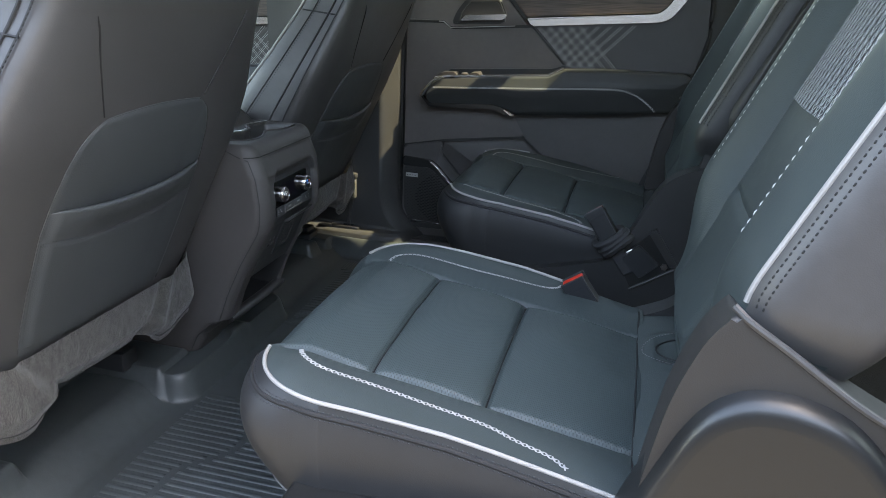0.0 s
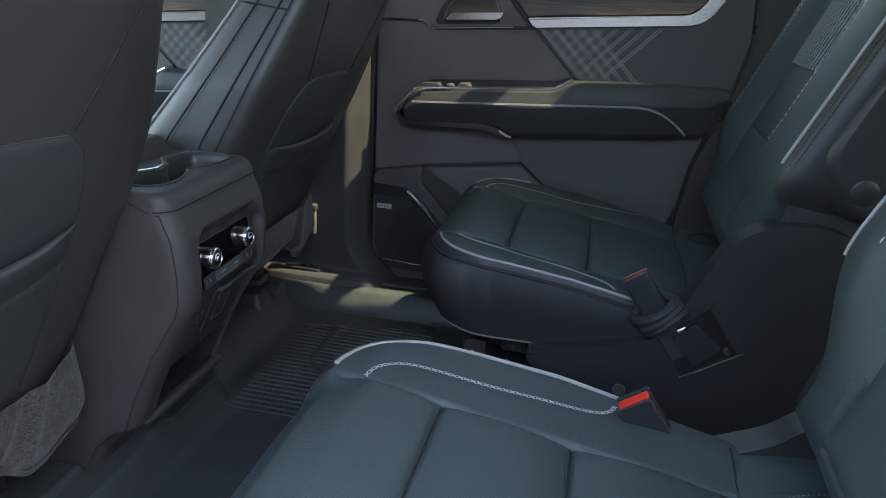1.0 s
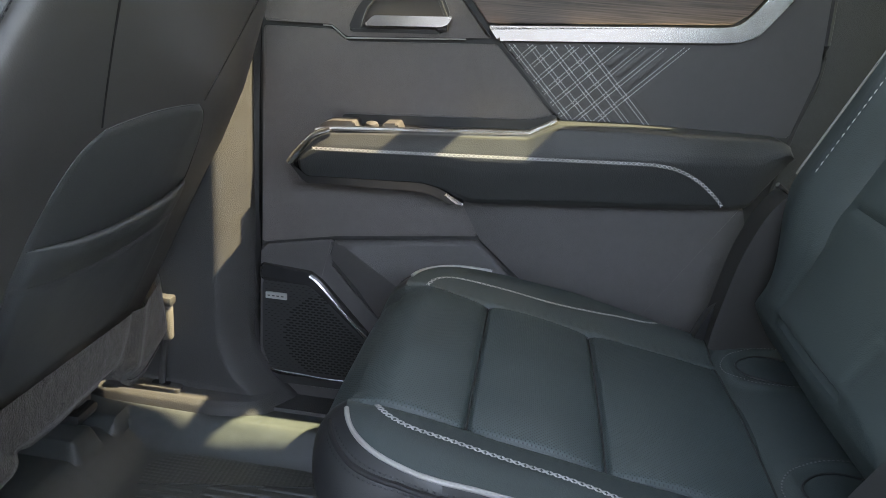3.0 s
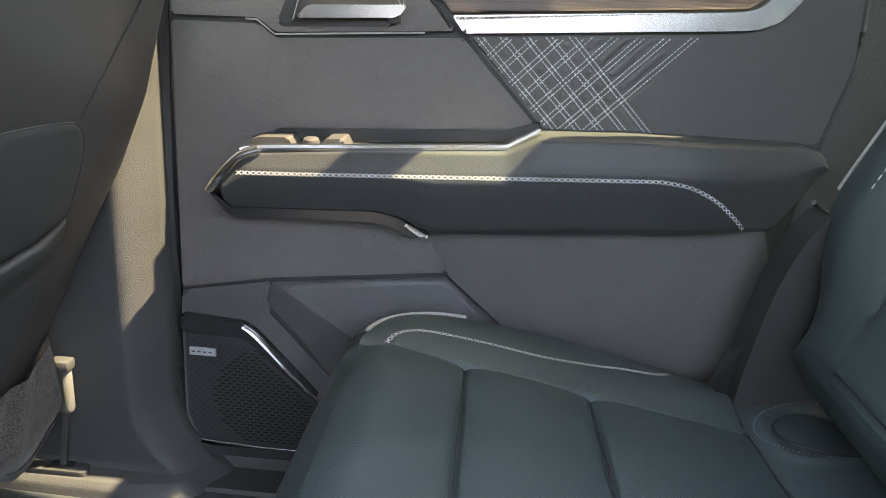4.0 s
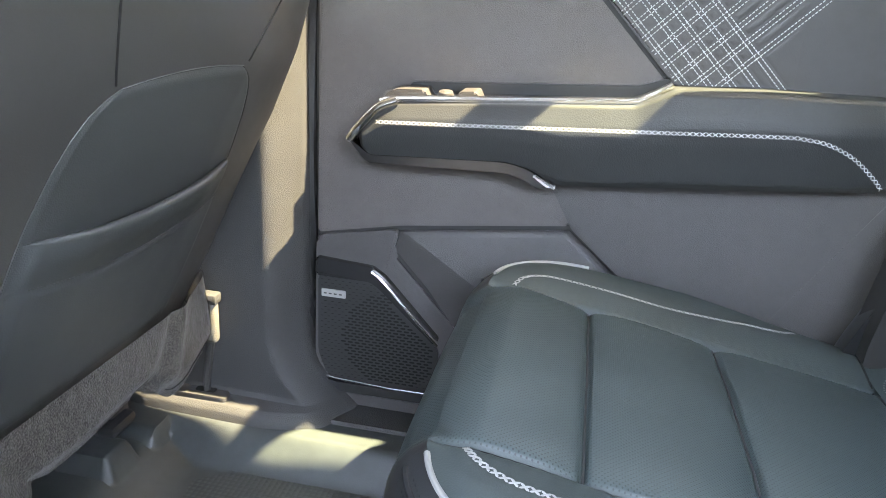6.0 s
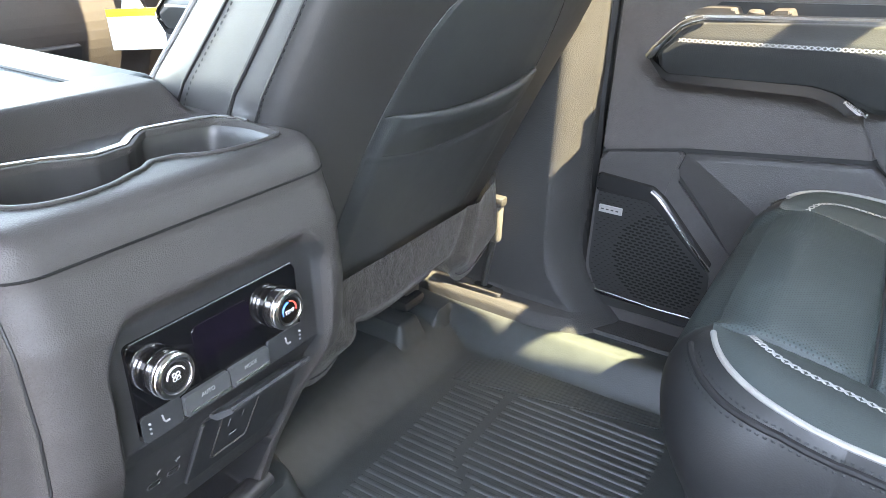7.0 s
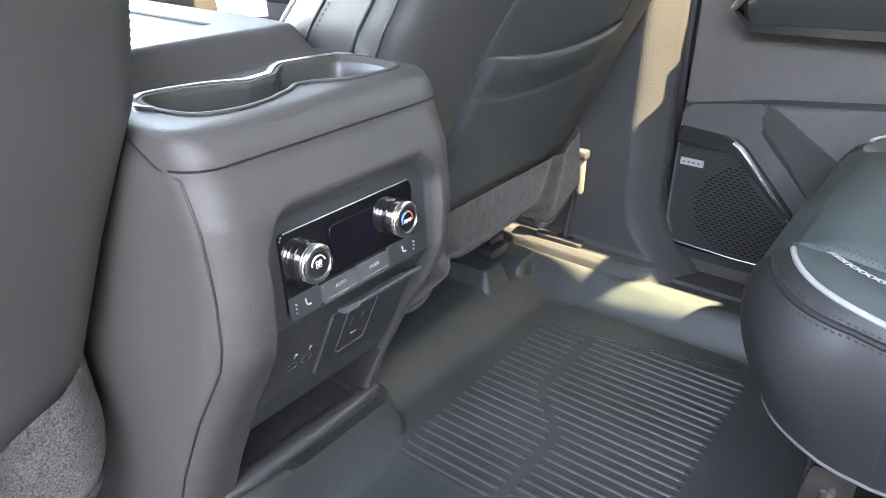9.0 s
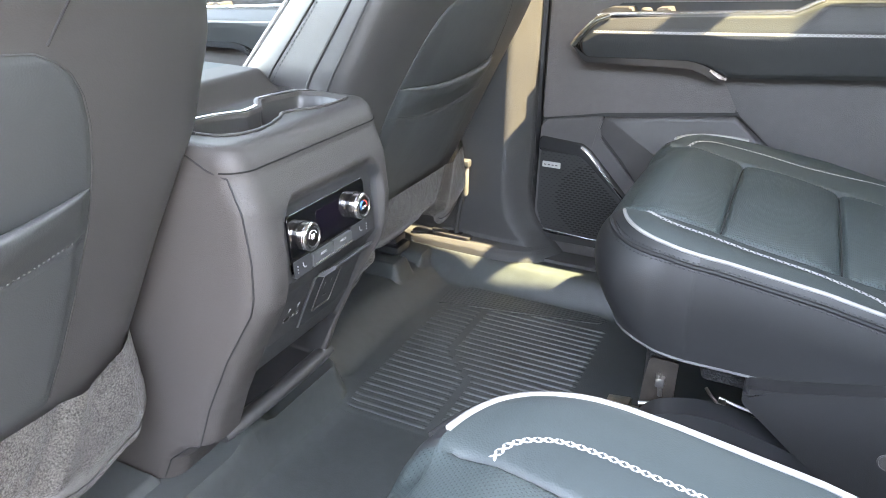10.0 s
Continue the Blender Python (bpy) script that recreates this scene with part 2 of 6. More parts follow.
RED_MARK = material("red_print", (0.75, 0.08, 0.06), 0.5, vary=0.0)
PAPER = material("white_paper", (0.80, 0.80, 0.76), 0.8, vary=0.05)
YELLOW = material("yellow_paper", (0.85, 0.62, 0.03), 0.8, vary=0.05)
LINER = material("grey_headliner", (0.22, 0.215, 0.21), 0.95, grain=0.3, grain_size=0.002)
def tinted(name, shade):
    """Privacy glass: lets a part of the light straight through and mirrors a little."""
    m = bpy.data.materials.new(name)
    m.use_nodes = True
    n, l = links(m)
    n.remove(n["Principled BSDF"])
    clear = n.new("ShaderNodeBsdfTransparent")
    clear.inputs["Color"].default_value = (*shade, 1)
    gloss = n.new("ShaderNodeBsdfGlossy")
    gloss.inputs["Roughness"].default_value = 0.02
    mix = n.new("ShaderNodeMixShader")
    mix.inputs["Fac"].default_value = 0.05
    l.new(clear.outputs[0], mix.inputs[1])
    l.new(gloss.outputs[0], mix.inputs[2])
    l.new(mix.outputs[0], n["Material Output"].inputs["Surface"])
    return m


GLASS = tinted("privacy_glass", (0.290, 0.325, 0.285))
DOOR_GLASS = tinted("tinted_glass", (0.245, 0.255, 0.24))
CLEAR = tinted("front_glass", (0.76, 0.79, 0.77))
STRAP_LIGHT = material("grey_webbing", (0.10, 0.097, 0.09), 0.8, grain=0.6, grain_size=0.0016)
STRAP = material("black_webbing", (0.018, 0.018, 0.02), 0.7, grain=0.6, grain_size=0.0016)
WALL_GREY = material("grey_render", (0.075, 0.075, 0.075), 0.85, grain=0.3, grain_size=0.004)
ASPHALT = material("asphalt", (0.055, 0.053, 0.05), 0.9, grain=0.5, grain_size=0.01)


# ---- shape helpers ----
def smooth(a, b, x):
    t = min(1.0, max(0.0, (x - a) / (b - a)))
    return t * t * (3 - 2 * t)


def interp(table, x):
    return float(np.interp(x, [p[0] for p in table], [p[1] for p in table]))


def group_node(name, label, category, group="", kind="", at=(0, 0, 0)):
    ob = new(name)
    ob.location = at
    ob.empty_display_size = 0.05
    return tagged(ob, label, category, group, kind)


def part(name, bm, mat, parent=None, label="", shade=True, kind=""):
    """Links a bmesh as one mesh object under a thing or a part; its coordinates are the world's."""
    me = bpy.data.meshes.new(name)
    bmesh.ops.recalc_face_normals(bm, faces=bm.faces)
    bm.to_mesh(me)
    bm.free()
    mats = mat if isinstance(mat, (list, tuple)) else [mat]
    for x in mats:
        me.materials.append(x)
    if shade:
        me.shade_smooth()
        me.set_sharp_from_angle(angle=radians(38))
        # large flat faces stay flat beside their rounded edges
        if len(me.polygons) < 2500:
            limit = 20 * float(np.median([p.area for p in me.polygons]))
            for p in me.polygons:
                if len(p.vertices) > 6 or p.area > limit:
                    p.use_smooth = False
    ob = new(name, me)
    if parent is not None:
        ob.parent = parent
        top, shift = parent, Vector((0, 0, 0))
        while top is not None:
            shift += top.location
            top = top.parent
        me.transform(Matrix.Translation(-shift))
    if label or kind:
        tagged(ob, label, "", "", kind)
    return ob


def sheet(fn, nu, nv, wrap=False, cap=False, bm=None):
    """A grid of points fn(u, v), u and v from 0 to 1; wrap joins the ends in u."""
    bm = bm or bmesh.new()
    rows = []
    cols = nu if wrap else nu + 1
    for j in range(nv + 1):
        rows.append([bm.verts.new(fn(i / nu, j / nv)) for i in range(cols)])
    for j in range(nv):
        for i in range(nu):
            k = (i + 1) % cols
            bm.faces.new((rows[j][i], rows[j][k], rows[j + 1][k], rows[j + 1][i]))
    if cap and wrap:
        bm.faces.new(rows[0])
        bm.faces.new(rows[-1])
    return bm


def block(x0, x1, y0, y1, z0, z1, r=0.004, seg=2, bm=None):
    bm2 = bmesh.new()
    bmesh.ops.create_cube(bm2, size=1.0)
    for v in bm2.verts:
        v.co = Vector(((x0 + x1) / 2 + v.co.x * (x1 - x0), (y0 + y1) / 2 + v.co.y * (y1 - y0), (z0 + z1) / 2 + v.co.z * (z1 - z0)))
    if r > 0:
        bmesh.ops.bevel(bm2, geom=bm2.edges[:], offset=r, segments=seg, profile=0.5, affect="EDGES")
    return join(bm, bm2)


def join(bm, bm2):
    if bm is None:
        return bm2
    me = bpy.data.meshes.new("tmp")
    bm2.to_mesh(me)
    bm.from_mesh(me)
    bm2.free()
    bpy.data.meshes.remove(me)
    return bm


def rounded(poly, radii, seg=5):
    """A closed 2D outline with its corners rounded. radii: one number or one for each corner."""
    out = []
    n = len(poly)
    for i in range(n):
        r = radii[i] if isinstance(radii, (list, tuple)) else radii
        p, a, b = Vector(poly[i]), Vector(poly[i - 1]), Vector(poly[(i + 1) % n])
        if r <= 0:
            out.append(tuple(p))
            continue
        da, db = (a - p), (b - p)
        ra = min(r, da.length * 0.45)
        rb = min(r, db.length * 0.45)
        s, e = p + da.normalized() * ra, p + db.normalized() * rb
        for k in range(seg + 1):
            t = k / seg
            out.append(tuple(s * (1 - t) ** 2 + p * 2 * t * (1 - t) + e * t * t))
    return out


def slab(poly, axis, lo, hi, edge=0.003, seg=2, bm=None):
    """A 2D outline drawn out along an axis; the face at lo gets a rounded edge. axis y: poly is (x, z); x: (y, z); z: (x, y)."""
    def place(p, d):
        return {"y": (p[0], d, p[1]), "x": (d, p[0], p[1]), "z": (p[0], p[1], d)}[axis]
    bm2 = bmesh.new()
    a = [bm2.verts.new(place(p, lo)) for p in poly]
    b = [bm2.verts.new(place(p, hi)) for p in poly]
    f = bm2.faces.new(a)
    bm2.faces.new(b[::-1])
    n = len(a)
    for i in range(n):
        bm2.faces.new((a[i], b[i], b[(i + 1) % n], a[(i + 1) % n]))
    if edge > 0:
        bmesh.ops.bevel(bm2, geom=list(f.edges), offset=edge, segments=seg, profile=0.5, affect="EDGES")
    return join(bm, bm2)


def spline(points, per=8):
    """A smooth open line through the points."""
    p = [Vector(q) for q in points]
    p = [p[0] * 2 - p[1]] + p + [p[-1] * 2 - p[-2]]
    out = []
    for i in range(1, len(p) - 2):
        for k in range(per):
            t = k / per
            a, b, c, d = p[i - 1], p[i], p[i + 1], p[i + 2]
            out.append(0.5 * (2 * b + (c - a) * t + (2 * a - 5 * b + 4 * c - d) * t * t + (3 * b - a - 3 * c + d) * t ** 3))
    out.append(p[-2])
    return out


def tube(points, r, seg=8, bm=None, flat=1.0, up=(0, 0, 1)):
    """A round bar along the points; flat squeezes it along up."""
    bm = bm or bmesh.new()
    pts = [Vector(p) for p in points]
    rings = []
    for i, p in enumerate(pts):
        d = (pts[min(i + 1, len(pts) - 1)] - pts[max(i - 1, 0)]).normalized()
        s = d.cross(Vector(up))
        s = s.normalized() if s.length > 1e-5 else Vector((1, 0, 0))
        q = s.cross(d)
        rings.append([bm.verts.new(p + s * r * math.cos(2 * math.pi * k / seg) + q * r * flat * math.sin(2 * math.pi * k / seg)) for k in range(seg)])
    for a, b in zip(rings, rings[1:]):
        for k in range(seg):
            bm.faces.new((a[k], a[(k + 1) % seg], b[(k + 1) % seg], b[k]))
    bm.faces.new(rings[0][::-1])
    bm.faces.new(rings[-1])
    return bm


def lengths(pts):
    s = [0.0]
    for a, b in zip(pts, pts[1:]):
        s.append(s[-1] + (Vector(b) - Vector(a)).length)
    return s


def along(pts, s, d):
    """The point d metres along a line and the way that it takes there."""
    i = max(0, min(len(pts) - 2, int(np.searchsorted(s, d)) - 1))
    t = (d - s[i]) / max(1e-9, s[i + 1] - s[i])
    a, b = Vector(pts[i]), Vector(pts[i + 1])
    return a.lerp(b, t), (b - a).normalized()


def dash(bm, a, b, r, lift):
    """One raised stitch from a to b: a low pointed lens of six faces."""
    a, b, up = Vector(a), Vector(b), Vector(lift)
    d = (b - a).normalized()
    s = d.cross(up).normalized() * r
    m = (a + b) / 2
    top = up.normalized() * r
    v = [bm.verts.new(q) for q in (a, m * 0.3 + a * 0.7 + s, m * 0.3 + b * 0.7 + s, b, m * 0.3 + b * 0.7 - s, m * 0.3 + a * 0.7 - s, m + top)]
    for i in range(6):
        bm.faces.new((v[i], v[(i + 1) % 6], v[6]))


def running_stitch(bm, pts, up, pitch=0.006, fill=0.65, r=0.0008, shift=0.0):
    s = lengths(pts)
    for k in range(int(s[-1] / pitch)):
        a, _ = along(pts, s, k * pitch)
        b, _ = along(pts, s, min(s[-1], k * pitch + pitch * fill))
        u = Vector(up)
        dash(bm, a + u * shift, b + u * shift, r, u)


def cross_stitch(bm, pts, up, pitch=0.007, width=0.006, r=0.0008):
    """Baseball stitching: a chain of small crosses."""
    s = lengths(pts)
    u = Vector(up)
    for k in range(int(s[-1] / pitch)):
        a, d = along(pts, s, k * pitch)
        b, _ = along(pts, s, min(s[-1], (k + 1) * pitch))
        w = d.cross(u).normalized() * width / 2
        dash(bm, a + w, b - w, r, u)
        dash(bm, a - w, b + w, r, u + Vector((0, 0, 0.0001)))


def disc_stack(profile, seg, centre, axis):
    """A turned shape: (radius, height) pairs round an axis."""
    ax = Vector(axis).normalized()
    q = ax.to_track_quat("Z", "Y").to_matrix()
    bm = bmesh.new()
    rings = []
    for r, h in profile:
        rings.append([bm.verts.new(Vector(centre) + q @ Vector((r * math.cos(2 * math.pi * k / seg), r * math.sin(2 * math.pi * k / seg), h))) for k in range(seg)])
    for a, b in zip(rings, rings[1:]):
        for k in range(seg):
            bm.faces.new((a[k], a[(k + 1) % seg], b[(k + 1) % seg], b[k]))
    bm.faces.new(rings[0][::-1])
    bm.faces.new(rings[-1])
    return bm

# ---- the shell ----
MID = 1.26          # the vehicle's middle line
DOOR = 2.05         # inner face of the closed door
R_SEAT, L_SEAT = 1.684, 0.837


def shell():
    part_top = tagged(part("floor", block(-2.6, 2.2, 0.45, 2.20, -0.08, -0.03, 0.0), CARPET_AND_SHADE), "black carpeted cabin floor", "floor", kind="structure")
    # roof sheet, out of view; its right edge is bent to shape the sun patches
    edge = [(-1.75, 0.48), (1.75, 0.48), (1.75, 1.93), (0.30, 1.93), (0.20, 1.928), (0.10, 1.920), (0.04, 1.926), (-0.04, 1.945), (-0.14, 1.958), (-1.75, 1.96)]
    tagged(part("ceiling", slab(edge, "z", 1.25, 1.29, 0.0), LINER, shade=False), "dark grey fabric headliner", "ceiling", kind="structure")
    # right flank: lower body behind the trim, unseen window posts leaning in, placed to part the sun patches
    bm = block(-2.2, 2.2, 2.20, 2.26, -0.10, 0.84, 0.0)

    def post(x0, x1, lean, y0, y1, s):
        p = []
        for x, y, z in ((x0, y0, 0.80), (x1, y0, 0.80), (x1 + lean, y1, 1.27), (x0 + lean, y1, 1.27)):
            p.append((x, y, z))
        a = [bm.verts.new(q) for q in p]
        b = [bm.verts.new((q[0], q[1] + s * 0.06, q[2])) for q in p]
        bm.faces.new(a)
        bm.faces.new(b[::-1])
        for i in range(4):
            bm.faces.new((a[i], b[i], b[(i + 1) % 4], a[(i + 1) % 4]))
    for x0, x1, lean in ((-0.86, -0.66, 0.03), (-0.052, -0.017, 0.078), (1.45, 1.75, -0.1)):
        post(x0, x1, lean, 2.14, 1.905, 1)
    # rear post of the door window, unseen, its edge bowed to outline the sun patch
    edge = [(0.33, 0.80), (0.29, 1.00), (0.29, 1.07), (0.268, 1.083), (0.243, 1.10), (0.196, 1.123), (0.178, 1.13), (0.178, 1.16), (0.193, 1.207), (0.21, 1.27), (0.55, 1.27), (0.55, 0.80)]
    a = [bm.verts.new((x, 2.14 - (z - 0.80) * 0.50, z)) for x, z in edge]
    b = [bm.verts.new((x, 2.152 - (z - 0.80) * 0.50, z)) for x, z in edge]
    bm.faces.new(a)
    bm.faces.new(b[::-1])
    for i in range(len(a)):
        bm.faces.new((a[i], b[i], b[(i + 1) % len(a)], a[(i + 1) % len(a)]))
    tagged(part("wall_right", bm, PLASTIC, shade=False), "dark painted body side behind the door trim", "body side", kind="structure")
    # left flank behind and ahead of the open door
    bm = block(-2.2, -0.95, 0.30, 0.40, -0.10, 0.84, 0.0)
    block(0.55, 2.2, 0.30, 0.40, -0.10, 0.84, 0.0, bm=bm)
    for x0, x1, lean in ((-1.05, -0.92, 0.05), (0.55, 0.75, 0.06), (1.45, 1.75, -0.1)):
        post(x0, x1, lean, 0.40, 0.60, -1)
    tagged(part("wall_left", bm, PLASTIC, shade=False), "dark painted body side with the rear door open", "body side", kind="structure")
    # rear closing wall and front scuttle
    tagged(part("wall_rear", block(2.14, 2.2, 0.40, 2.2, -0.1, 0.9, 0.0), PLASTIC, shade=False), "dark tailgate trim", "tailgate", kind="structure")
    tagged(part("wall_front", block(-2.6, -2.2, 0.30, 2.26, -0.1, 0.62, 0.0), PLASTIC, shade=False), "dark front bulkhead", "bulkhead", kind="structure")
    # side and rear glass of the second and third row
    def pane(name, x0, x1, y0, y1, lean, glass=GLASS, label="dark privacy glass of a side window"):
        bm = bmesh.new()
        a = [bm.verts.new(q) for q in ((x0, y0, 0.80), (x1, y0, 0.80), (x1 + lean, y1, 1.262), (x0 + lean, y1, 1.262))]
        bm.faces.new(a)
        tagged(part(name, bm, glass, shade=False), label, "window", kind="structure")
    pane("window_1", -0.02, 0.60, 2.165, 1.893, 0.0)
    pane("window_2", 0.50, 1.55, 2.165, 1.930, 0.0)
    pane("window_3", 0.70, 1.55, 0.375, 0.520, 0.0)
    bm = bmesh.new()
    bm.faces.new([bm.verts.new(q) for q in ((2.17, 0.40, 0.88), (2.17, 2.20, 0.88), (1.74, 1.95, 1.27), (1.74, 0.48, 1.27))])
    tagged(part("window_4", bm, GLASS, shade=False), "dark privacy glass of the tailgate", "window", kind="structure")
    pane("window_5", -2.20, -0.02, 2.165, 1.893, 0.0, DOOR_GLASS, "lightly tinted glass of the front door")
    pane("window_7", -2.20, -0.95, 0.375, 0.520, 0.0, CLEAR, "lightly tinted glass of the driver door")
    bm = bmesh.new()
    bm.faces.new([bm.verts.new(q) for q in ((-2.30, 0.32, 0.62), (-2.30, 2.18, 0.62), (-1.75, 1.95, 1.27), (-1.75, 0.48, 1.27))])
    tagged(part("window_6", bm, CLEAR, shade=False), "lightly tinted windscreen", "window", kind="structure")
    # plain wall beyond the open side, unseen, added to hold back light
    tagged(part("light_block_wall", block(-6.0, 6.0, -1.95, -1.75, -0.45, 1.55, 0.0), WALL_GREY, shade=False), "added plain grey wall that blocks light from the open side", "wall", kind="structure")
    # the lot outside
    bm = bmesh.new()
    bmesh.ops.create_grid(bm, x_segments=1, y_segments=1, size=400)
    for v in bm.verts:
        v.co.z = -0.45
    tagged(part("ground", bm, ASPHALT), "grey asphalt of the car park outside", "ground", kind="structure")


shell()


# ---- floor liner ----
def liner(side):
    """One footwell's moulded liner. side 1: right, -1: left. w is the distance outward from the middle line."""
    name = "floor_liner"
    top = group_node(name, "black moulded rubber floor liner with ribbed footrest field", "floor mat", "floor liners", at=(-0.6, MID + side * 0.4, 0))

    def height(x, w):
        # platform of the tunnel, with a rounded corner and a foot that runs out
        r = 0.05
        qa, qb = max(0.0, r - (-0.733 - x)), max(0.0, r - (0.232 - w))
        depth = r - math.hypot(qa, qb)
        z = 0.054 * smooth(-0.006, 0.016, depth) + 0.003 * smooth(-0.030, 0.0, depth)
        z += 0.012 * (1 - smooth(0.02, 0.05, w)) * smooth(-0.73, -0.76, x)
        z += 0.055 * smooth(0.642, 0.690, w)                                   # sill edge
        # ramp ahead and the two seat mounts standing on it
        z = max(z, 0.040 * smooth(-0.752, -0.850, x))
        for lo, hi, xf in ((0.10, 0.245, -0.772), (0.520, 0.618, -0.806)):
            m = smooth(xf + 0.006, xf - 0.030, x) * smooth(lo, lo + 0.03, w) * (1 - smooth(hi - 0.026, hi + 0.006, w))
            z = max(z, 0.068 * m)
        z = max(z, 0.055 * smooth(-0.800, -0.822, x) * smooth(0.60, 0.65, w))
        z = max(z, 0.16 * smooth(-0.90, -1.10, x))
        # raised border round the ribbed field
        for c, h in ((abs(w - 0.176), 0.0012),):
            z += h * math.exp(-(c / 0.003) ** 2) * smooth(-0.74, -0.72, x) * (1 - smooth(-0.40, -0.38, x))
        return z

    def fn(u, v):
        x = -1.1 + 1.05 * u
        w = 0.73 * v
        return (x, MID + side * w, height(x, w))

    part("liner_tray", sheet(fn, 260, 200), MAT, top)
    # ribs along the footwell, split by a bare line
    for k in range(26):
        w = 0.187 + 0.0162 * k
        cut = -0.572 - 0.068 * smooth(0.32, 0.42, w)
        start = max(-0.724, -0.724 + (w - 0.556) * 4.8)
        for x0, x1 in ((start, cut - 0.007), (max(start, cut + 0.007), -0.404)):
            if x1 - x0 < 0.02:
                continue
            y = MID + side * w
            bm = bmesh.new()
            p = [(-0.0046, -0.001), (-0.0030, 0.0012), (-0.0012, 0.0017), (0.0012, 0.0017), (0.0030, 0.0012), (0.0046, -0.001)]
            ring = []
            for x, e in ((x0, 0), (x0 + 0.006, 1), (x1 - 0.006, 1), (x1, 0)):
                ring.append([bm.verts.new((x, y + a, b * e + 0.0006)) for a, b in p])
            for a, b in zip(ring, ring[1:]):
                for i in range(5):
                    bm.faces.new((a[i], a[i + 1], b[i + 1], b[i]))
            part("rib", bm, MAT, top)
    # dimpled field towards the sill
    part("dimpled_field", slab(rounded([(-0.738, MID + side * 0.556), (-0.722, MID + side * 0.562), (-0.425, MID + side * 0.618), (-0.410, MID + side * 0.640), (-0.440, MID + side * 0.650), (-0.70, MID + side * 0.650), (-0.745, MID + side * 0.612)], 0.006), "z", 0.0022, -0.002, 0.001, 1), MAT_DOT, top)
    return top


liner(1)
liner(-1)


# ---- right sill and pillar ----
def pillar():
    def fn(u, v):
        # a flat ledge along the foot, then the upright face
        along_v = [0.0, 0.06, 0.09, 0.20, 0.25, 0.30, 1.0]
        z = float(np.interp(v, along_v, [0.030, 0.068, 0.076, 0.082, 0.090, 0.13, 1.28]))
        ledge = float(np.interp(v, along_v, [0.046, 0.036, 0.028, 0.004, 0.0, 0.0, 0.0]))
        x = -1.05 + 0.429 * u
        flare = 1 - smooth(0.04, 0.20, z)
        y = 1.986 + 0.05 * max(0.0, -0.672 - x) + 0.057 * smooth(-0.680, -0.616, x) + 0.09 * smooth(-0.634, -0.622, x) - ledge * (1 - smooth(-0.74, -0.63, x)) + 0.02 * smooth(-0.85, -1.0, x)
        x2 = x + (0.030 * flare + 0.060 * flare ** 3) * smooth(-0.85, -0.66, x)
        y -= 0.06 * smooth(0.80, 1.28, z)
        return (x2, y, z)
    bm = sheet(fn, 130, 160)
    tagged(part("pillar_trim", bm, PILLAR), "dark grey grained trim of the centre pillar", "pillar", kind="structure")
    bm = slab([(1.986, 0.0), (1.987, 0.050), (1.994, 0.060), (2.16, 0.064), (2.16, -0.03), (1.986, -0.03)], "x", -1.15, -0.30, 0.0)
    tagged(part("sill_trim", bm, PILLAR), "dark grey sill trim beside the floor liner", "sill", kind="structure")
    # rubber seal round the door opening
    pts = spline([(-0.626, 2.06, 1.2), (-0.630, 2.06, 0.75), (-0.640, 2.06, 0.36), (-0.640, 2.055, 0.18), (-0.612, 2.05, 0.06), (-0.55, 2.05, 0.03), (-0.40, 2.055, 0.02), (0.0, 2.055, 0.015)], 8)
    tagged(part("door_seal", tube(pts, 0.016, 8), RUBBER), "black rubber seal round the door opening", "seal", kind="structure")


pillar()


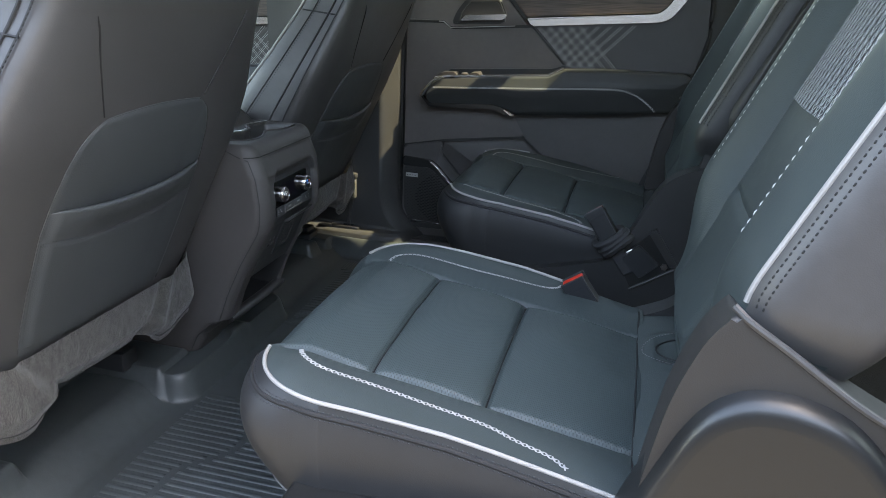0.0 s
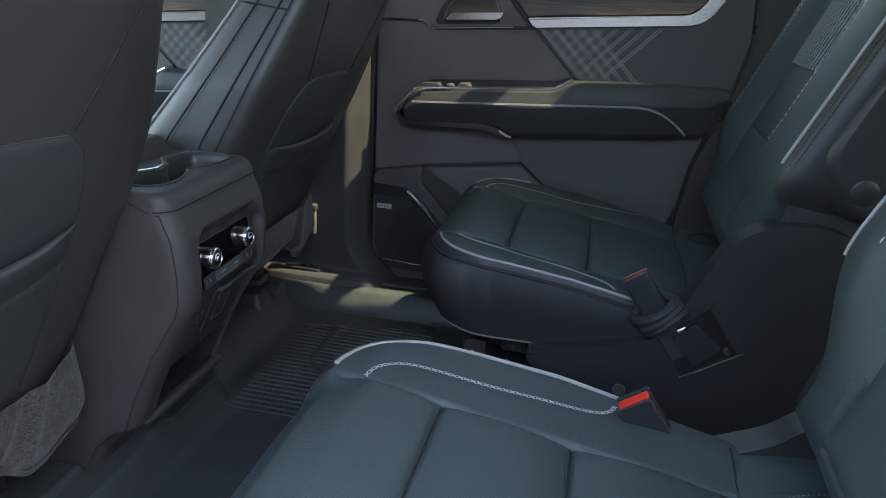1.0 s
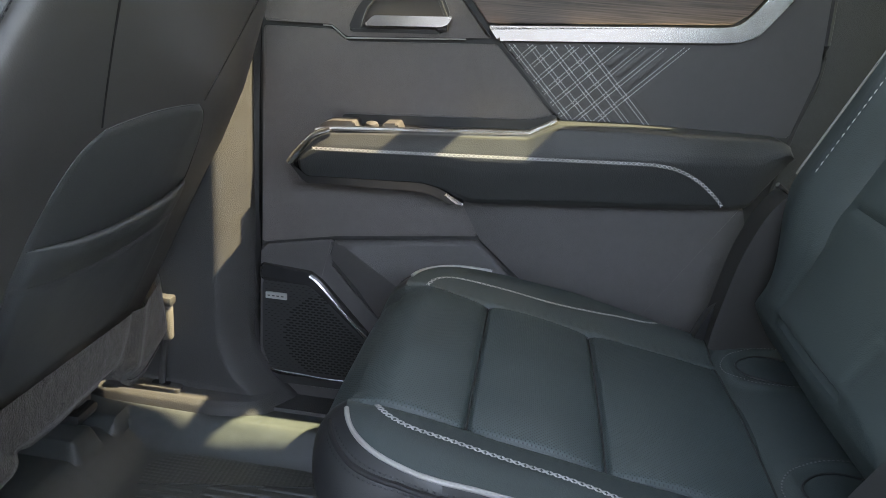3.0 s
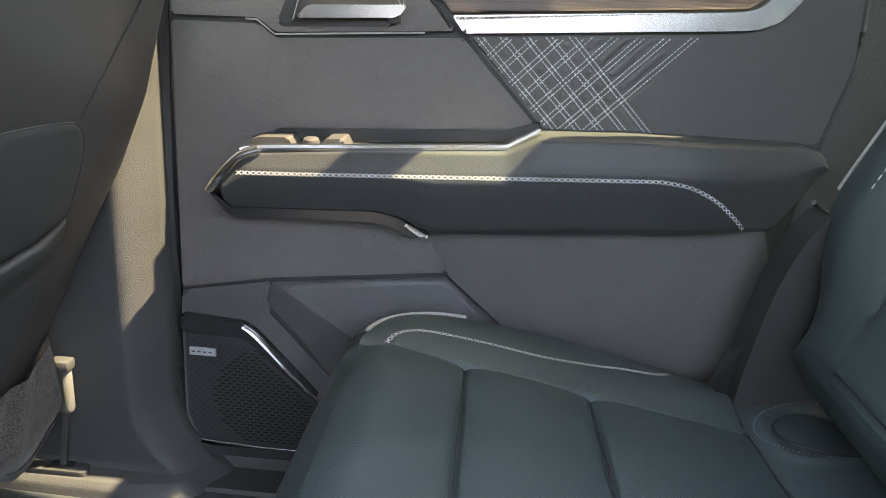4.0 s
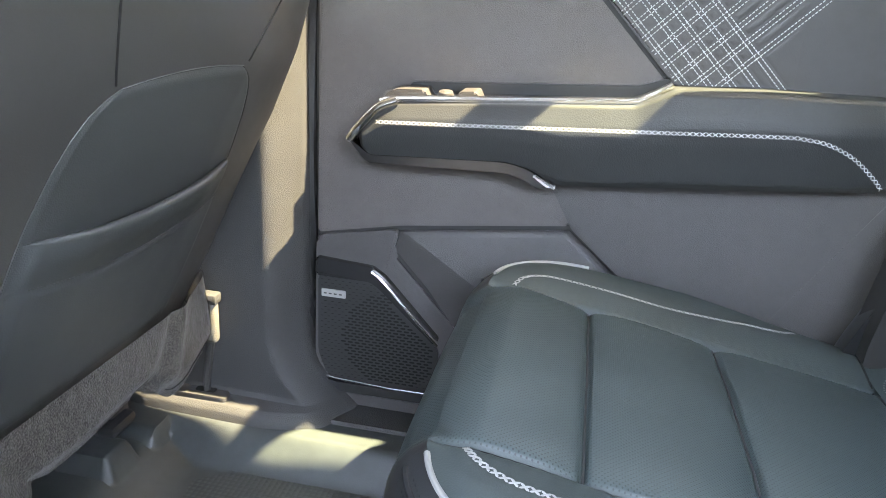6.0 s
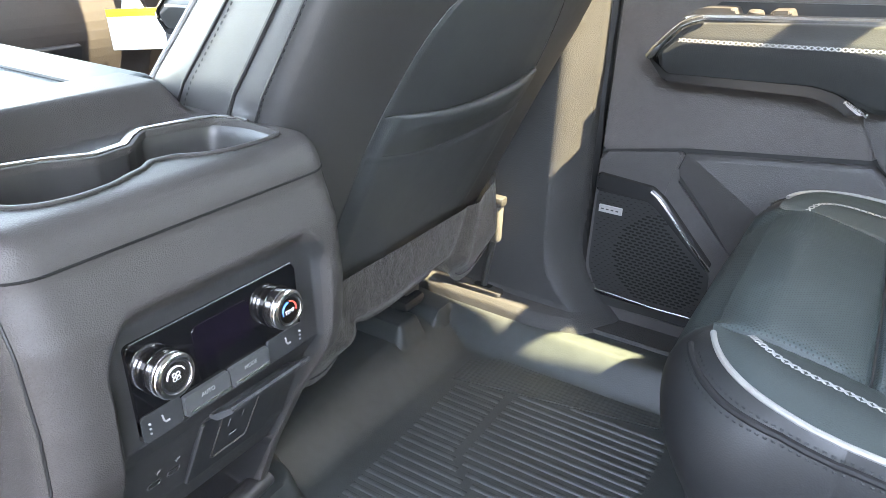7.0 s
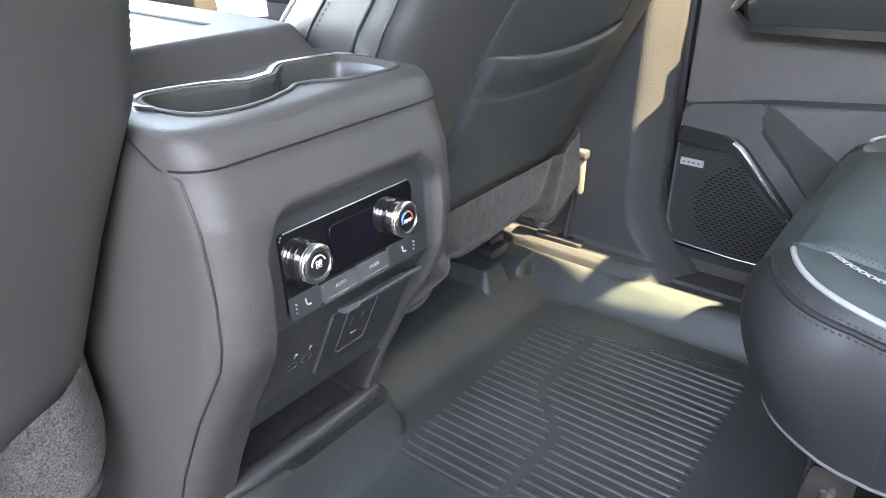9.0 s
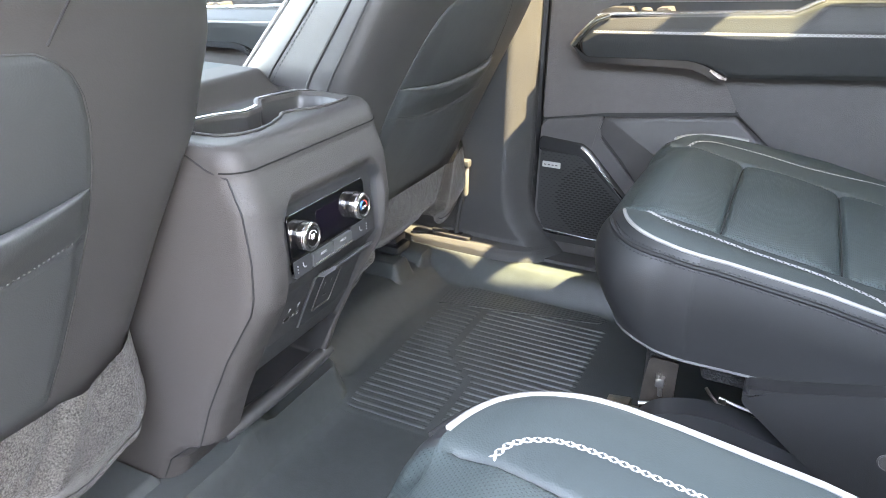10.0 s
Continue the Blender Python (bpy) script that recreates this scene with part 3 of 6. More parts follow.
# ---- the door ----
def door():
    top = group_node("door_1", "closed rear door with black trim, chrome strip and armrest", "door", kind="structure", at=(-0.2, DOOR, 0.0))
    lab = part("door_panel", slab([(-0.622, 0.75), (-0.622, 0.82), (0.205, 0.82), (0.212, 0.70), (0.188, 0.59), (0.15, 0.30), (0.10, 0.05), (-0.54, 0.045), (-0.60, 0.07), (-0.622, 0.15)], "y", DOOR, 2.14, 0.008), GRILLE, top)
    # upper front field and the release
    part("upper_panel", slab(rounded([(-0.612, 0.90), (-0.612, 0.706), (-0.505, 0.709), (-0.482, 0.693), (-0.262, 0.708), (-0.36, 0.815), (-0.38, 0.90)], [0, 0.004, 0.006, 0.006, 0.004, 0.01, 0]), "y", DOOR - 0.010, DOOR + 0.01, 0.004), VINYL_DOOR, top)
    part("middle_panel", slab(rounded([(-0.615, 0.699), (-0.505, 0.7015), (-0.482, 0.6855), (-0.2535, 0.700), (-0.143, 0.588), (-0.20, 0.50), (-0.255, 0.398), (-0.49, 0.3705), (-0.617, 0.346)], [0.004, 0.006, 0.006, 0.004, 0.004, 0.01, 0.004, 0.006, 0.004]), "y", DOOR - 0.006, DOOR + 0.01, 0.004), VINYL_DOOR, top)
    # light tube stands in for the highlight where the panel's edge catches light
    part("upper_panel_glint", tube([(-0.520, DOOR - 0.0085, 0.7065), (-0.506, DOOR - 0.0085, 0.7065), (-0.484, DOOR - 0.0085, 0.6905), (-0.30, DOOR - 0.0085, 0.7035)], 0.0012, 6), BADGE_AND_GLINT, top)
    # release handle in its cup
    cup = part("handle_cup", slab(rounded([(-0.482, 0.700), (-0.333, 0.708), (-0.325, 0.735), (-0.345, 0.775), (-0.44, 0.772), (-0.468, 0.735)], 0.01), "y", DOOR - 0.013, DOOR, 0.004), PLASTIC_SMOOTH, top)
    # black plate on the cup's face, drawn as the dark cavity behind the lever
    part("cup_recess_shade", slab(rounded([(-0.456, 0.7115), (-0.336, 0.7185), (-0.333, 0.73), (-0.350, 0.764), (-0.428, 0.760), (-0.448, 0.735)], 0.008), "y", DOOR - 0.0142, DOOR - 0.005, 0.001), RUBBER, cup)
    part("recess_edge", tube([(x, DOOR - 0.0145, z) for x, z in rounded([(-0.459, 0.709), (-0.333, 0.7165), (-0.329, 0.73), (-0.347, 0.768), (-0.430, 0.764), (-0.452, 0.735), (-0.459, 0.709)], 0.006)], 0.0016, 6), FASCIA, cup)
    bm = slab(rounded([(-0.453, 0.7115), (-0.336, 0.7185), (-0.326, 0.7235), (-0.320, 0.7345), (-0.349, 0.7325), (-0.438, 0.7275)], [0.004, 0.004, 0.004, 0.003, 0.004, 0.006]), "y", DOOR - 0.032, DOOR - 0.016, 0.0055, 5)
    part("handle_stem", block(-0.345, -0.328, DOOR - 0.020, DOOR - 0.012, 0.712, 0.728, 0.002), PLASTIC_SMOOTH, cup)
    part("release_handle", bm, CHROME, cup, "satin chrome release handle")
    # chrome strip, wood inlay, quilted field
    strip = rounded([(-0.268, 0.726), (-0.252, 0.706), (0.088, 0.7305), (0.115, 0.743), (0.165, 0.815), (0.20, 0.84), (0.150, 0.84), (0.098, 0.765), (0.078, 0.7505)], [0.003, 0.003, 0.02, 0.02, 0.03, 0, 0, 0.02, 0.02])
    part("chrome_strip", slab(strip, "y", DOOR - 0.021, DOOR + 0.005, 0.0055, 4), CHROME, top, "bright chrome trim strip")
    part("wood_inlay", slab([(-0.27, 0.729), (0.076, 0.754), (0.098, 0.770), (0.155, 0.85), (-0.37, 0.85)], "y", DOOR - 0.011, DOOR + 0.005, 0.002), WOOD, top, "grey-brown open-pore wood inlay")
    quilt_poly = [(-0.2495, 0.7045), (0.088, 0.7290), (0.117, 0.741), (0.160, 0.80), (0.203, 0.81), (0.210, 0.70), (0.188, 0.603), (-0.136, 0.588)]
    part("quilted_panel", slab(rounded(quilt_poly, 0.004), "y", DOOR - 0.007, DOOR + 0.005, 0.004), QUILT, top)
    bm = bmesh.new()

    def clip(p, d):
        # from the diagonal edge to the armrest, fading out towards the rear
        out = []
        for k in range(400):
            q = (p[0] + d[0] * k * 0.001, p[1] + d[1] * k * 0.001)
            edge = -0.2495 + (0.7045 - q[1]) * (0.1135 / 0.1165)
            if q[0] > edge + 0.003 and 0.594 < q[1] < 0.7015 + (q[0] + 0.25) * 0.07 and q[0] < 0.03:
                out.append((q[0], DOOR - 0.0072, q[1]))
        return out
    for k in range(11):
        for off in (0, 0.0074):
            x0 = -0.405 + k * 0.0292 + off
            up = clip((x0, 0.585), (0.70, 0.714))
            if len(up) > 12:
                running_stitch(bm, up, (0, -1, 0), 0.0046, 0.78, 0.00065)
            dn = clip((x0 + 0.02, 0.735), (0.70, -0.714))
            if len(dn) > 12 and k < 9:
                running_stitch(bm, dn, (0, -1, 0), 0.0046, 0.78, 0.00065)
    # padded diamonds between the stitch lines
    def puff(x, z):
        edge = -0.2495 + (0.7045 - z) * (0.1135 / 0.1165)
        h = []
        for c, n in ((x - (z - 0.585) * 0.98 + 0.405, 11), (x + (z - 0.735) * 0.98 + 0.385, 9)):
            k = c / 0.0292
            if k > n - 1 + 0.2534:
                h.append(math.sin(min(1.0, (k - n + 1 - 0.2534) / 0.37) * math.pi / 2) ** 0.6)
                continue
            q = (k % 1.0) * 0.0292
            h.append(0.0 if q < 0.0074 else math.sin((q - 0.0074) / 0.0218 * math.pi) ** 0.6)
        low = min(h)
        return 0.0022 * low * smooth(0.0, 0.006, x - edge) * smooth(0.590, 0.596, z) * smooth(0.0, 0.006, 0.7035 + (x + 0.25) * 0.07 - z) * (1 - smooth(-0.02, 0.03, x))

    def padded(u, v):
        z = 0.5885 + u * 0.1145 + v * 0.0
        x0 = -0.2475 + (0.7045 - z) * (0.1135 / 0.1165)
        x = x0 + (0.05 - x0) * v
        z += (x + 0.24) * 0.07 * u
        return (x, DOOR - 0.0052 - puff(x, z), z)
    part("quilted_padding", sheet(padded, 150, 260), QUILT, top)
    part("quilting_stitches", bm, THREAD, top, "grey crosshatch stitching", kind="stuff")
    # lower fields
    part("lower_panel", slab(rounded([(-0.296, 0.474), (0.142, 0.496), (0.165, 0.42), (0.10, 0.10), (-0.10, 0.10), (-0.176, 0.334), (-0.250, 0.396)], 0.006), "y", DOOR - 0.016, DOOR + 0.01, 0.007), VINYL_LOW, top)
    # map pocket: a raised face with a broad bevel towards the speaker
    outer = [(-0.493, 0.362), (-0.254, 0.391), (-0.178, 0.328), (-0.16, 0.12), (-0.33, 0.12), (-0.448, 0.275), (-0.500, 0.330)]
    inner = [(-0.487, 0.3585), (-0.256, 0.386), (-0.182, 0.324), (-0.165, 0.13), (-0.22, 0.175), (-0.379, 0.297), (-0.482, 0.354)]
    bm = bmesh.new()
    ra = [bm.verts.new((x, DOOR - 0.001, z)) for x, z in outer]
    rb = [bm.verts.new((x, DOOR - 0.008 - 0.022 * smooth(0.37, 0.22, z), z)) for x, z in inner]
    f = bm.faces.new(rb)
    for i in range(len(ra)):
        bm.faces.new((ra[i], rb[i], rb[(i + 1) % len(ra)], ra[(i + 1) % len(ra)]))
    bmesh.ops.bevel(bm, geom=list(f.edges), offset=0.005, segments=4, profile=0.5, affect="EDGES")
    part("map_pocket", bm, VINYL_LOW, top)
    part("speaker_surround", slab(rounded([(-0.620, 0.341), (-0.492, 0.364), (-0.504, 0.326), (-0.40, 0.215), (-0.36, 0.12), (-0.40, 0.055), (-0.55, 0.05), (-0.607, 0.075), (-0.622, 0.15)], 0.012), "y", DOOR - 0.005, DOOR + 0.01, 0.005, 3), VINYL_LOW, top)
    spk = part("speaker_panel", slab(rounded([(-0.616, 0.282), (-0.526, 0.276), (-0.505, 0.262), (-0.425, 0.18), (-0.42, 0.105), (-0.55, 0.098), (-0.600, 0.108), (-0.616, 0.15)], 0.01), "y", DOOR - 0.009, DOOR, 0.002), GRILLE, top)
    # slotted grille: wide slots in a round field, fine ones round it
    bm = bmesh.new()
    for k in range(34):
        z = 0.112 + k * 0.0050
        x = -0.612 + (k % 2) * 0.0055
        right = min(-0.428, -0.428 - (z - 0.18)) if z > 0.18 else -0.428
        while x < right - 0.012:
            wide = (x + 0.500) ** 2 + (z - 0.182) ** 2 < 0.080 ** 2
            ln, ht = (0.0086, 0.0028) if wide else (0.0050, 0.0009)
            if not (x < -0.568 and 0.238 < z < 0.262):
                v = [bm.verts.new((x + a, DOOR - 0.0094, z + b)) for a, b in ((0, ht / 2), (0.0012, 0), (ln - 0.0012, 0), (ln, ht / 2), (ln - 0.0012, ht), (0.0012, ht))]
                bm.faces.new(v)
            x += 0.0110
    part("grille_slots", bm, VOID, spk, kind="stuff", shade=False)
    part("badge", block(-0.610, -0.572, DOOR - 0.012, DOOR - 0.008, 0.2455, 0.2575, 0.001), BADGE_AND_GLINT, spk, "small brushed metal badge")
    bm = bmesh.new()
    for k in range(4):
        block(-0.606 + k * 0.008, -0.6015 + k * 0.008, DOOR - 0.0125, DOOR - 0.0115, 0.2505, 0.2525, 0.0, bm=bm)
    part("badge_marks", bm, BUTTON, spk, shade=False)
    part("speaker_lower_trim", slab(rounded([(-0.618, 0.110), (-0.585, 0.102), (-0.42, 0.104), (-0.40, 0.088), (-0.59, 0.086), (-0.62, 0.098)], 0.003), "y", DOOR - 0.014, DOOR, 0.004), PLASTIC_SMOOTH, top)
    # thin bright tube drawn as the highlight along the lower trim
    part("speaker_lower_glint", tube([(-0.600, DOOR - 0.013, 0.110), (-0.50, DOOR - 0.013, 0.1045), (-0.425, DOOR - 0.013, 0.1055)], 0.0012, 6), CHROME_DARK, top)
    part("speaker_upper_trim", slab(rounded([(-0.618, 0.309), (-0.530, 0.303), (-0.510, 0.290), (-0.425, 0.20), (-0.43, 0.19), (-0.52, 0.272), (-0.534, 0.280), (-0.618, 0.281)], 0.005), "y", DOOR - 0.016, DOOR, 0.005, 3), SATIN, top)
    pts = spline([(-0.530, DOOR - 0.017, 0.298), (-0.512, DOOR - 0.018, 0.285), (-0.47, DOOR - 0.018, 0.240), (-0.425, DOOR - 0.018, 0.194)], 8)
    part("speaker_chrome", tube(pts, 0.0045, 8, flat=0.6), CHROME, top, "thin chrome accent line")
    # armrest: a padded beam, section lofted along the door
    def arm(u, v):
        x = -0.548 + 0.735 * v
        topz = interp([(-0.548, 0.505), (-0.515, 0.545), (-0.50, 0.556), (-0.19, 0.578), (-0.15, 0.598), (-0.04, 0.603), (0.165, 0.604), (0.180, 0.598), (0.187, 0.585)], x)
        botz = interp([(-0.548, 0.497), (-0.522, 0.474), (-0.345, 0.486), (-0.31, 0.480), (-0.27, 0.467), (0.14, 0.500), (0.187, 0.575)], x)
        depth = 0.074 * smooth(-0.560, -0.530, x) * (1 - 0.35 * smooth(0.02, 0.19, x)) + 0.006
        h = topz - botz
        sec = [(0.0, 0.0), (0.74, 0.0), (0.83, 0.07), (0.97, 0.48), (1.0, 0.64), (0.98, 0.74), (0.86, 0.965), (0.75, 1.0), (0.0, 1.0)]
        key = [0.0, 0.20, 0.25, 0.42, 0.50, 0.56, 0.74, 0.80, 1.0]
        d = float(np.interp(u, key, [p[0] for p in sec]))
        k = float(np.interp(u, key, [p[1] for p in sec]))
        return (x, DOOR - depth * d, botz + h * k)
    rest = part("armrest", sheet(arm, 60, 120), ARM_LEATHER, top, "padded black leather armrest")
    # stitch line along the shoulder of the pad
    path = [(-0.512, 0.5305), (-0.40, 0.536), (-0.20, 0.547), (-0.03, 0.5565), (0.0, 0.5565), (0.028, 0.552), (0.06, 0.537), (0.09, 0.513), (0.104, 0.4975)]
    def shoulder(x, z):
        best = DOOR
        for k in range(97):
            p = arm(k / 96, (x + 0.548) / 0.735)
            if abs(p[2] - z) < 0.006 and p[1] < best:
                best = p[1]
        return best
    pts3 = []
    for q in spline([(x, 0, z) for x, z in path], 12):
        pts3.append((q.x, shoulder(q.x, q.z) - 0.0010, q.z))
    flat = [p[1] for p in pts3]
    pts3 = [(p[0], sum(flat[max(0, i - 5):i + 6]) / len(flat[max(0, i - 5):i + 6]) - 0.0006, p[2]) for i, p in enumerate(pts3)]
    bm = bmesh.new()
    cross_stitch(bm, pts3, (0, -1, 0.3), 0.0072, 0.0054, 0.0005)
    part("armrest_stitches", bm, THREAD, rest, "grey baseball stitching", kind="stuff")
    # front tip and upper chrome edging, pull cup and window switches
    tip = spline([(-0.19, 1.992, 0.581), (-0.35, 1.990, 0.569), (-0.492, 1.985, 0.559), (-0.512, 1.983, 0.548), (-0.545, 1.988, 0.508), (-0.549, 2.0, 0.502)], 8)
    part("armrest_edging", tube([(-0.152, 2.000, 0.602)] + [tuple(p) for p in tip], 0.0045, 8), CHROME, rest, "chrome edging")
    part("armrest_tip", tube(spline([(-0.488, 1.984, 0.558), (-0.512, 1.980, 0.547), (-0.535, 1.977, 0.521), (-0.549, 1.984, 0.503)], 6), 0.0085, 10, flat=0.8), CHROME, rest, "chrome front tip")
    low = rounded([(-0.552, 0.499), (-0.525, 0.468), (-0.340, 0.4735), (-0.316, 0.4665), (-0.300, 0.457), (-0.279, 0.461), (-0.313, 0.4805), (-0.342, 0.4865), (-0.521, 0.4785)], [0.002, 0.004, 0.01, 0.01, 0.002, 0.002, 0.01, 0.01, 0.004])
    part("armrest_lower_trim", slab([(x, z + 0.006) for x, z in low], "y", 1.977, 2.03, 0.003, 2), SATIN, rest)
    part("pull_end", slab(rounded([(-0.306, 0.4815), (-0.276, 0.467), (-0.288, 0.467), (-0.302, 0.476)], 0.001), "y", 1.973, 1.99, 0.003), CHROME, rest)
    part("pull_cup", slab(rounded([(-0.50, 0.560), (-0.37, 0.568), (-0.195, 0.579), (-0.15, 0.600), (-0.15, 0.607), (-0.19, 0.594), (-0.48, 0.576)], 0.003), "y", DOOR - 0.012, DOOR, 0.003), PLASTIC_SMOOTH, rest)
    part("switch_bank", slab(rounded([(-0.520, 0.548), (-0.503, 0.5665), (-0.492, 0.5705), (-0.456, 0.5725), (-0.450, 0.562), (-0.450, 0.548)], [0.002, 0.006, 0.006, 0.003, 0.002, 0]), "y", 1.996, 2.040, 0.003), PLASTIC, rest)
    part("lock_knob", disc_stack([(0.010, -0.012), (0.011, 0.004), (0.009, 0.009), (0.004, 0.0105)], 20, (-0.431, 2.014, 0.5615), (0, -0.2, 1)), PLASTIC, rest)
    part("window_switch", slab(rounded([(-0.416, 0.552), (-0.411, 0.5735), (-0.389, 0.5755), (-0.380, 0.558)], 0.003), "y", 1.996, 2.038, 0.004), PLASTIC, rest)
    return top


rear_door = door()
front_door = copy_thing(rear_door, pose(-1.20, DOOR, -0.046))
front_door.name = "door_2"
tagged(front_door, "closed front door with black trim, chrome strip and armrest")


# rear door surround behind the closed door
def surround():
    bm = slab([(0.21, 0.82), (0.218, 0.70), (0.195, 0.59), (0.155, 0.30), (0.11, 0.03), (1.3, 0.03), (1.3, 0.88), (0.21, 0.88)], "y", DOOR + 0.012, 2.19, 0.006)
    tagged(part("quarter_trim", bm, PILLAR), "dark grey trim behind the rear door", "trim", kind="structure")
    pts = spline([(0.207, DOOR + 0.006, 0.86), (0.214, DOOR + 0.006, 0.70), (0.191, DOOR + 0.006, 0.59), (0.152, DOOR + 0.006, 0.30), (0.105, DOOR + 0.006, 0.04)], 8)
    tagged(part("rear_door_seal", tube(pts, 0.006, 8), RUBBER), "black rubber seal along the door's rear edge", "seal", kind="structure")


surround()


# ---- captain seats of the second row ----
SPINE = [(-0.40, 0.352), (-0.372, 0.364), (-0.345, 0.374), (-0.30, 0.375), (-0.23, 0.363), (-0.09, 0.337), (0.075, 0.308), (0.12, 0.302)]


def seat_width(x):
    return 0.267 - 0.006 * smooth(-0.12, 0.08, x)


def edge_z(x):
    """Height of the piped side edge."""
    return interp([(-0.36, 0.378), (-0.325, 0.377), (-0.30, 0.375), (-0.27, 0.373), (-0.20, 0.366), (-0.10, 0.352), (-0.04, 0.339), (0.10, 0.306)], x)


def cushion_front(b, lead=0.0):
    return lead - 0.351 + 0.110 * (1 - max(0.0, 1 - abs(b) ** 6) ** 0.6)


def cushion_point(a, b, lead=0.0):
    """Top of the cushion: a 0 front to 1 rear, b -1 to 1 across."""
    xf = cushion_front(b, lead)
    x = xf + a * (0.105 - xf)
    v = b * seat_width(x)
    z = interp(SPINE, x)
    av = abs(v)
    z += 0.010 * smooth(0.150, 0.232, av)
    # seams: a broad valley with a sharp crease at its bottom
    d = abs(av - 0.161)
    z -= (0.0034 * math.exp(-d / 0.008) + 0.0042 * math.exp(-(d / 0.0026) ** 2)) * smooth(-0.345, -0.325, x)
    if av < 0.168:
        fade = 1 - smooth(0.155, 0.165, av)
        for sx in (-0.219, -0.077):
            dx = abs(x - sx)
            z -= (0.0046 * math.exp(-dx / 0.009) + 0.0050 * math.exp(-(dx / 0.0028) ** 2)) * fade
        z += 0.006 * math.cos(min(1.0, av / 0.162) * math.pi / 2)
        for lo, hi in ((-0.36, -0.219), (-0.219, -0.077), (-0.077, 0.105)):
            if lo < x < hi:
                z += 0.004 * math.sin((x - lo) / (hi - lo) * math.pi) * fade
    # slight waves and puckers that a stuffed leather cover has
    z += 0.0010 * math.sin(37 * x + 21 * v + 1.3) * math.sin(31 * v - 13 * x) + 0.00035 * math.sin(520 * x + 40 * v) * math.exp(-((d - 0.009) / 0.007) ** 2) * smooth(-0.33, -0.29, x)
    side = smooth(0.50, 0.66, abs(b))
    f = max(0.0, 1 - a / 0.11)
    z -= 0.017 * (1 - (1 - f * f) ** 0.55) * (1 - side)
    g = max(0.0, (abs(b) - 0.76) / 0.24)
    e = 1 - (1 - min(1.0, g) ** 2.2) ** 0.6 * (1 - f * f * side) ** 0.6
    return x, v, z * (1 - e) + edge_z(x) * e


def captain_seat(yc, s, label, shift, lead, start, out_scale):
    """s: +1 where inboard is towards larger y."""
    top = group_node("captain_seat", label, "seat", "second-row captain seats", at=(-0.1, yc, 0.0))

    def P(x, v, z):
        return (x, yc + s * v * (1 - (1 - out_scale) * smooth(-0.30, -0.05, x) if v < 0 else 1.0), z)
    N, M = 200, 200
    bm = bmesh.new()
    grid = [[None] * (N + 1) for _ in range(M + 1)]
    for j in range(M + 1):
        for i in range(N + 1):
            b = -1 + 2 * i / N
            b = math.copysign(abs(b) ** 0.9, b)
            a = (j / M) ** 1.05
            grid[j][i] = bm.verts.new(P(*cushion_point(a, b, lead)))
    for j in range(M):
        for i in range(N):
            f = bm.faces.new((grid[j][i], grid[j][i + 1], grid[j + 1][i + 1], grid[j + 1][i]))
            c = f.calc_center_median()
            f.material_index = 1 if abs(c.y - yc) < 0.159 else 0
    # the sides, from rear outboard round the front to rear inboard
    border = [grid[j][0] for j in range(M, 0, -1)] + [grid[0][i] for i in range(N + 1)] + [grid[j][N] for j in range(1, M + 1)]
    base = [v.co.copy() for v in border]
    n = len(base)
    rows = [border]
    K = 14
    for k in range(1, K + 1):
        t = k / K
        row = []
        for i in range(n):
            d = base[min(n - 1, i + 3)] - base[max(0, i - 3)]
            out = Vector((-d.y, d.x, 0)) * s
            out.normalize()
            front = smooth(0.05, 0.70, -out.x)
            bulge = (0.009 + 0.023 * front) * math.sin(math.pi * t ** (0.85 - 0.10 * front)) - 0.002 * t
            z = base[i].z * (1 - t) + (0.232 + 0.004 * front) * t
            row.append(bm.verts.new((base[i].x + out.x * bulge, base[i].y + out.y * bulge, z)))
        rows.append(row)
    for a, b in zip(rows, rows[1:]):
        for i in range(n - 1):
            f = bm.faces.new((a[i], a[i + 1], b[i + 1], b[i]))
            # the sides take the darker vinyl copy, shade put into the colour
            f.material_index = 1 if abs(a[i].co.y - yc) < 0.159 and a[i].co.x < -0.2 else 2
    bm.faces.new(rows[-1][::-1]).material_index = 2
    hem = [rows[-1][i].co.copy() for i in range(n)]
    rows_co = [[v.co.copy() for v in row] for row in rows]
    cush = part("cushion", bm, [LEATHER, LEATHER_PERF, SEAT_SIDE_SHADED], top, "perforated black leather cushion")

    part("lower_welt", tube(hem, 0.0020, 6), WELT, cush)

    def side_line(ids, drop, proud):
        """A line on the cushion's side, drop metres under its edge."""
        out = []
        for i in ids:
            t = drop / (base[i].z - 0.232)
            k = t * K
            j = min(K - 1, int(k))
            p = rows_co[j][i].lerp(rows_co[j + 1][i], k - j)
            d = base[min(n - 1, i + 3)] - base[max(0, i - 3)]
            o = (Vector((-d.y, d.x, 0)) * s).normalized()
            out.append(p + o * proud)
        return out
    # thread lines sunk in the seams of the seating field
    def seam_at(x, v):
        bb = v / seat_width(x)
        xf = cushion_front(bb, lead)
        q = cushion_point((x - xf) / (0.105 - xf), bb, lead)
        return P(q[0], q[1], q[2] + 0.0002)
    for sx in (-0.219, -0.077):
        part("field_seam", tube([seam_at(sx, v) for v in np.linspace(-0.158, 0.158, 40)], 0.0018, 6), THREAD_DARK, cush)
    for sv in (-0.161, 0.161):
        part("field_seam", tube([seam_at(x, sv) for x in np.linspace(-0.325, 0.095, 60)], 0.0013, 6), THREAD_DARK, cush)
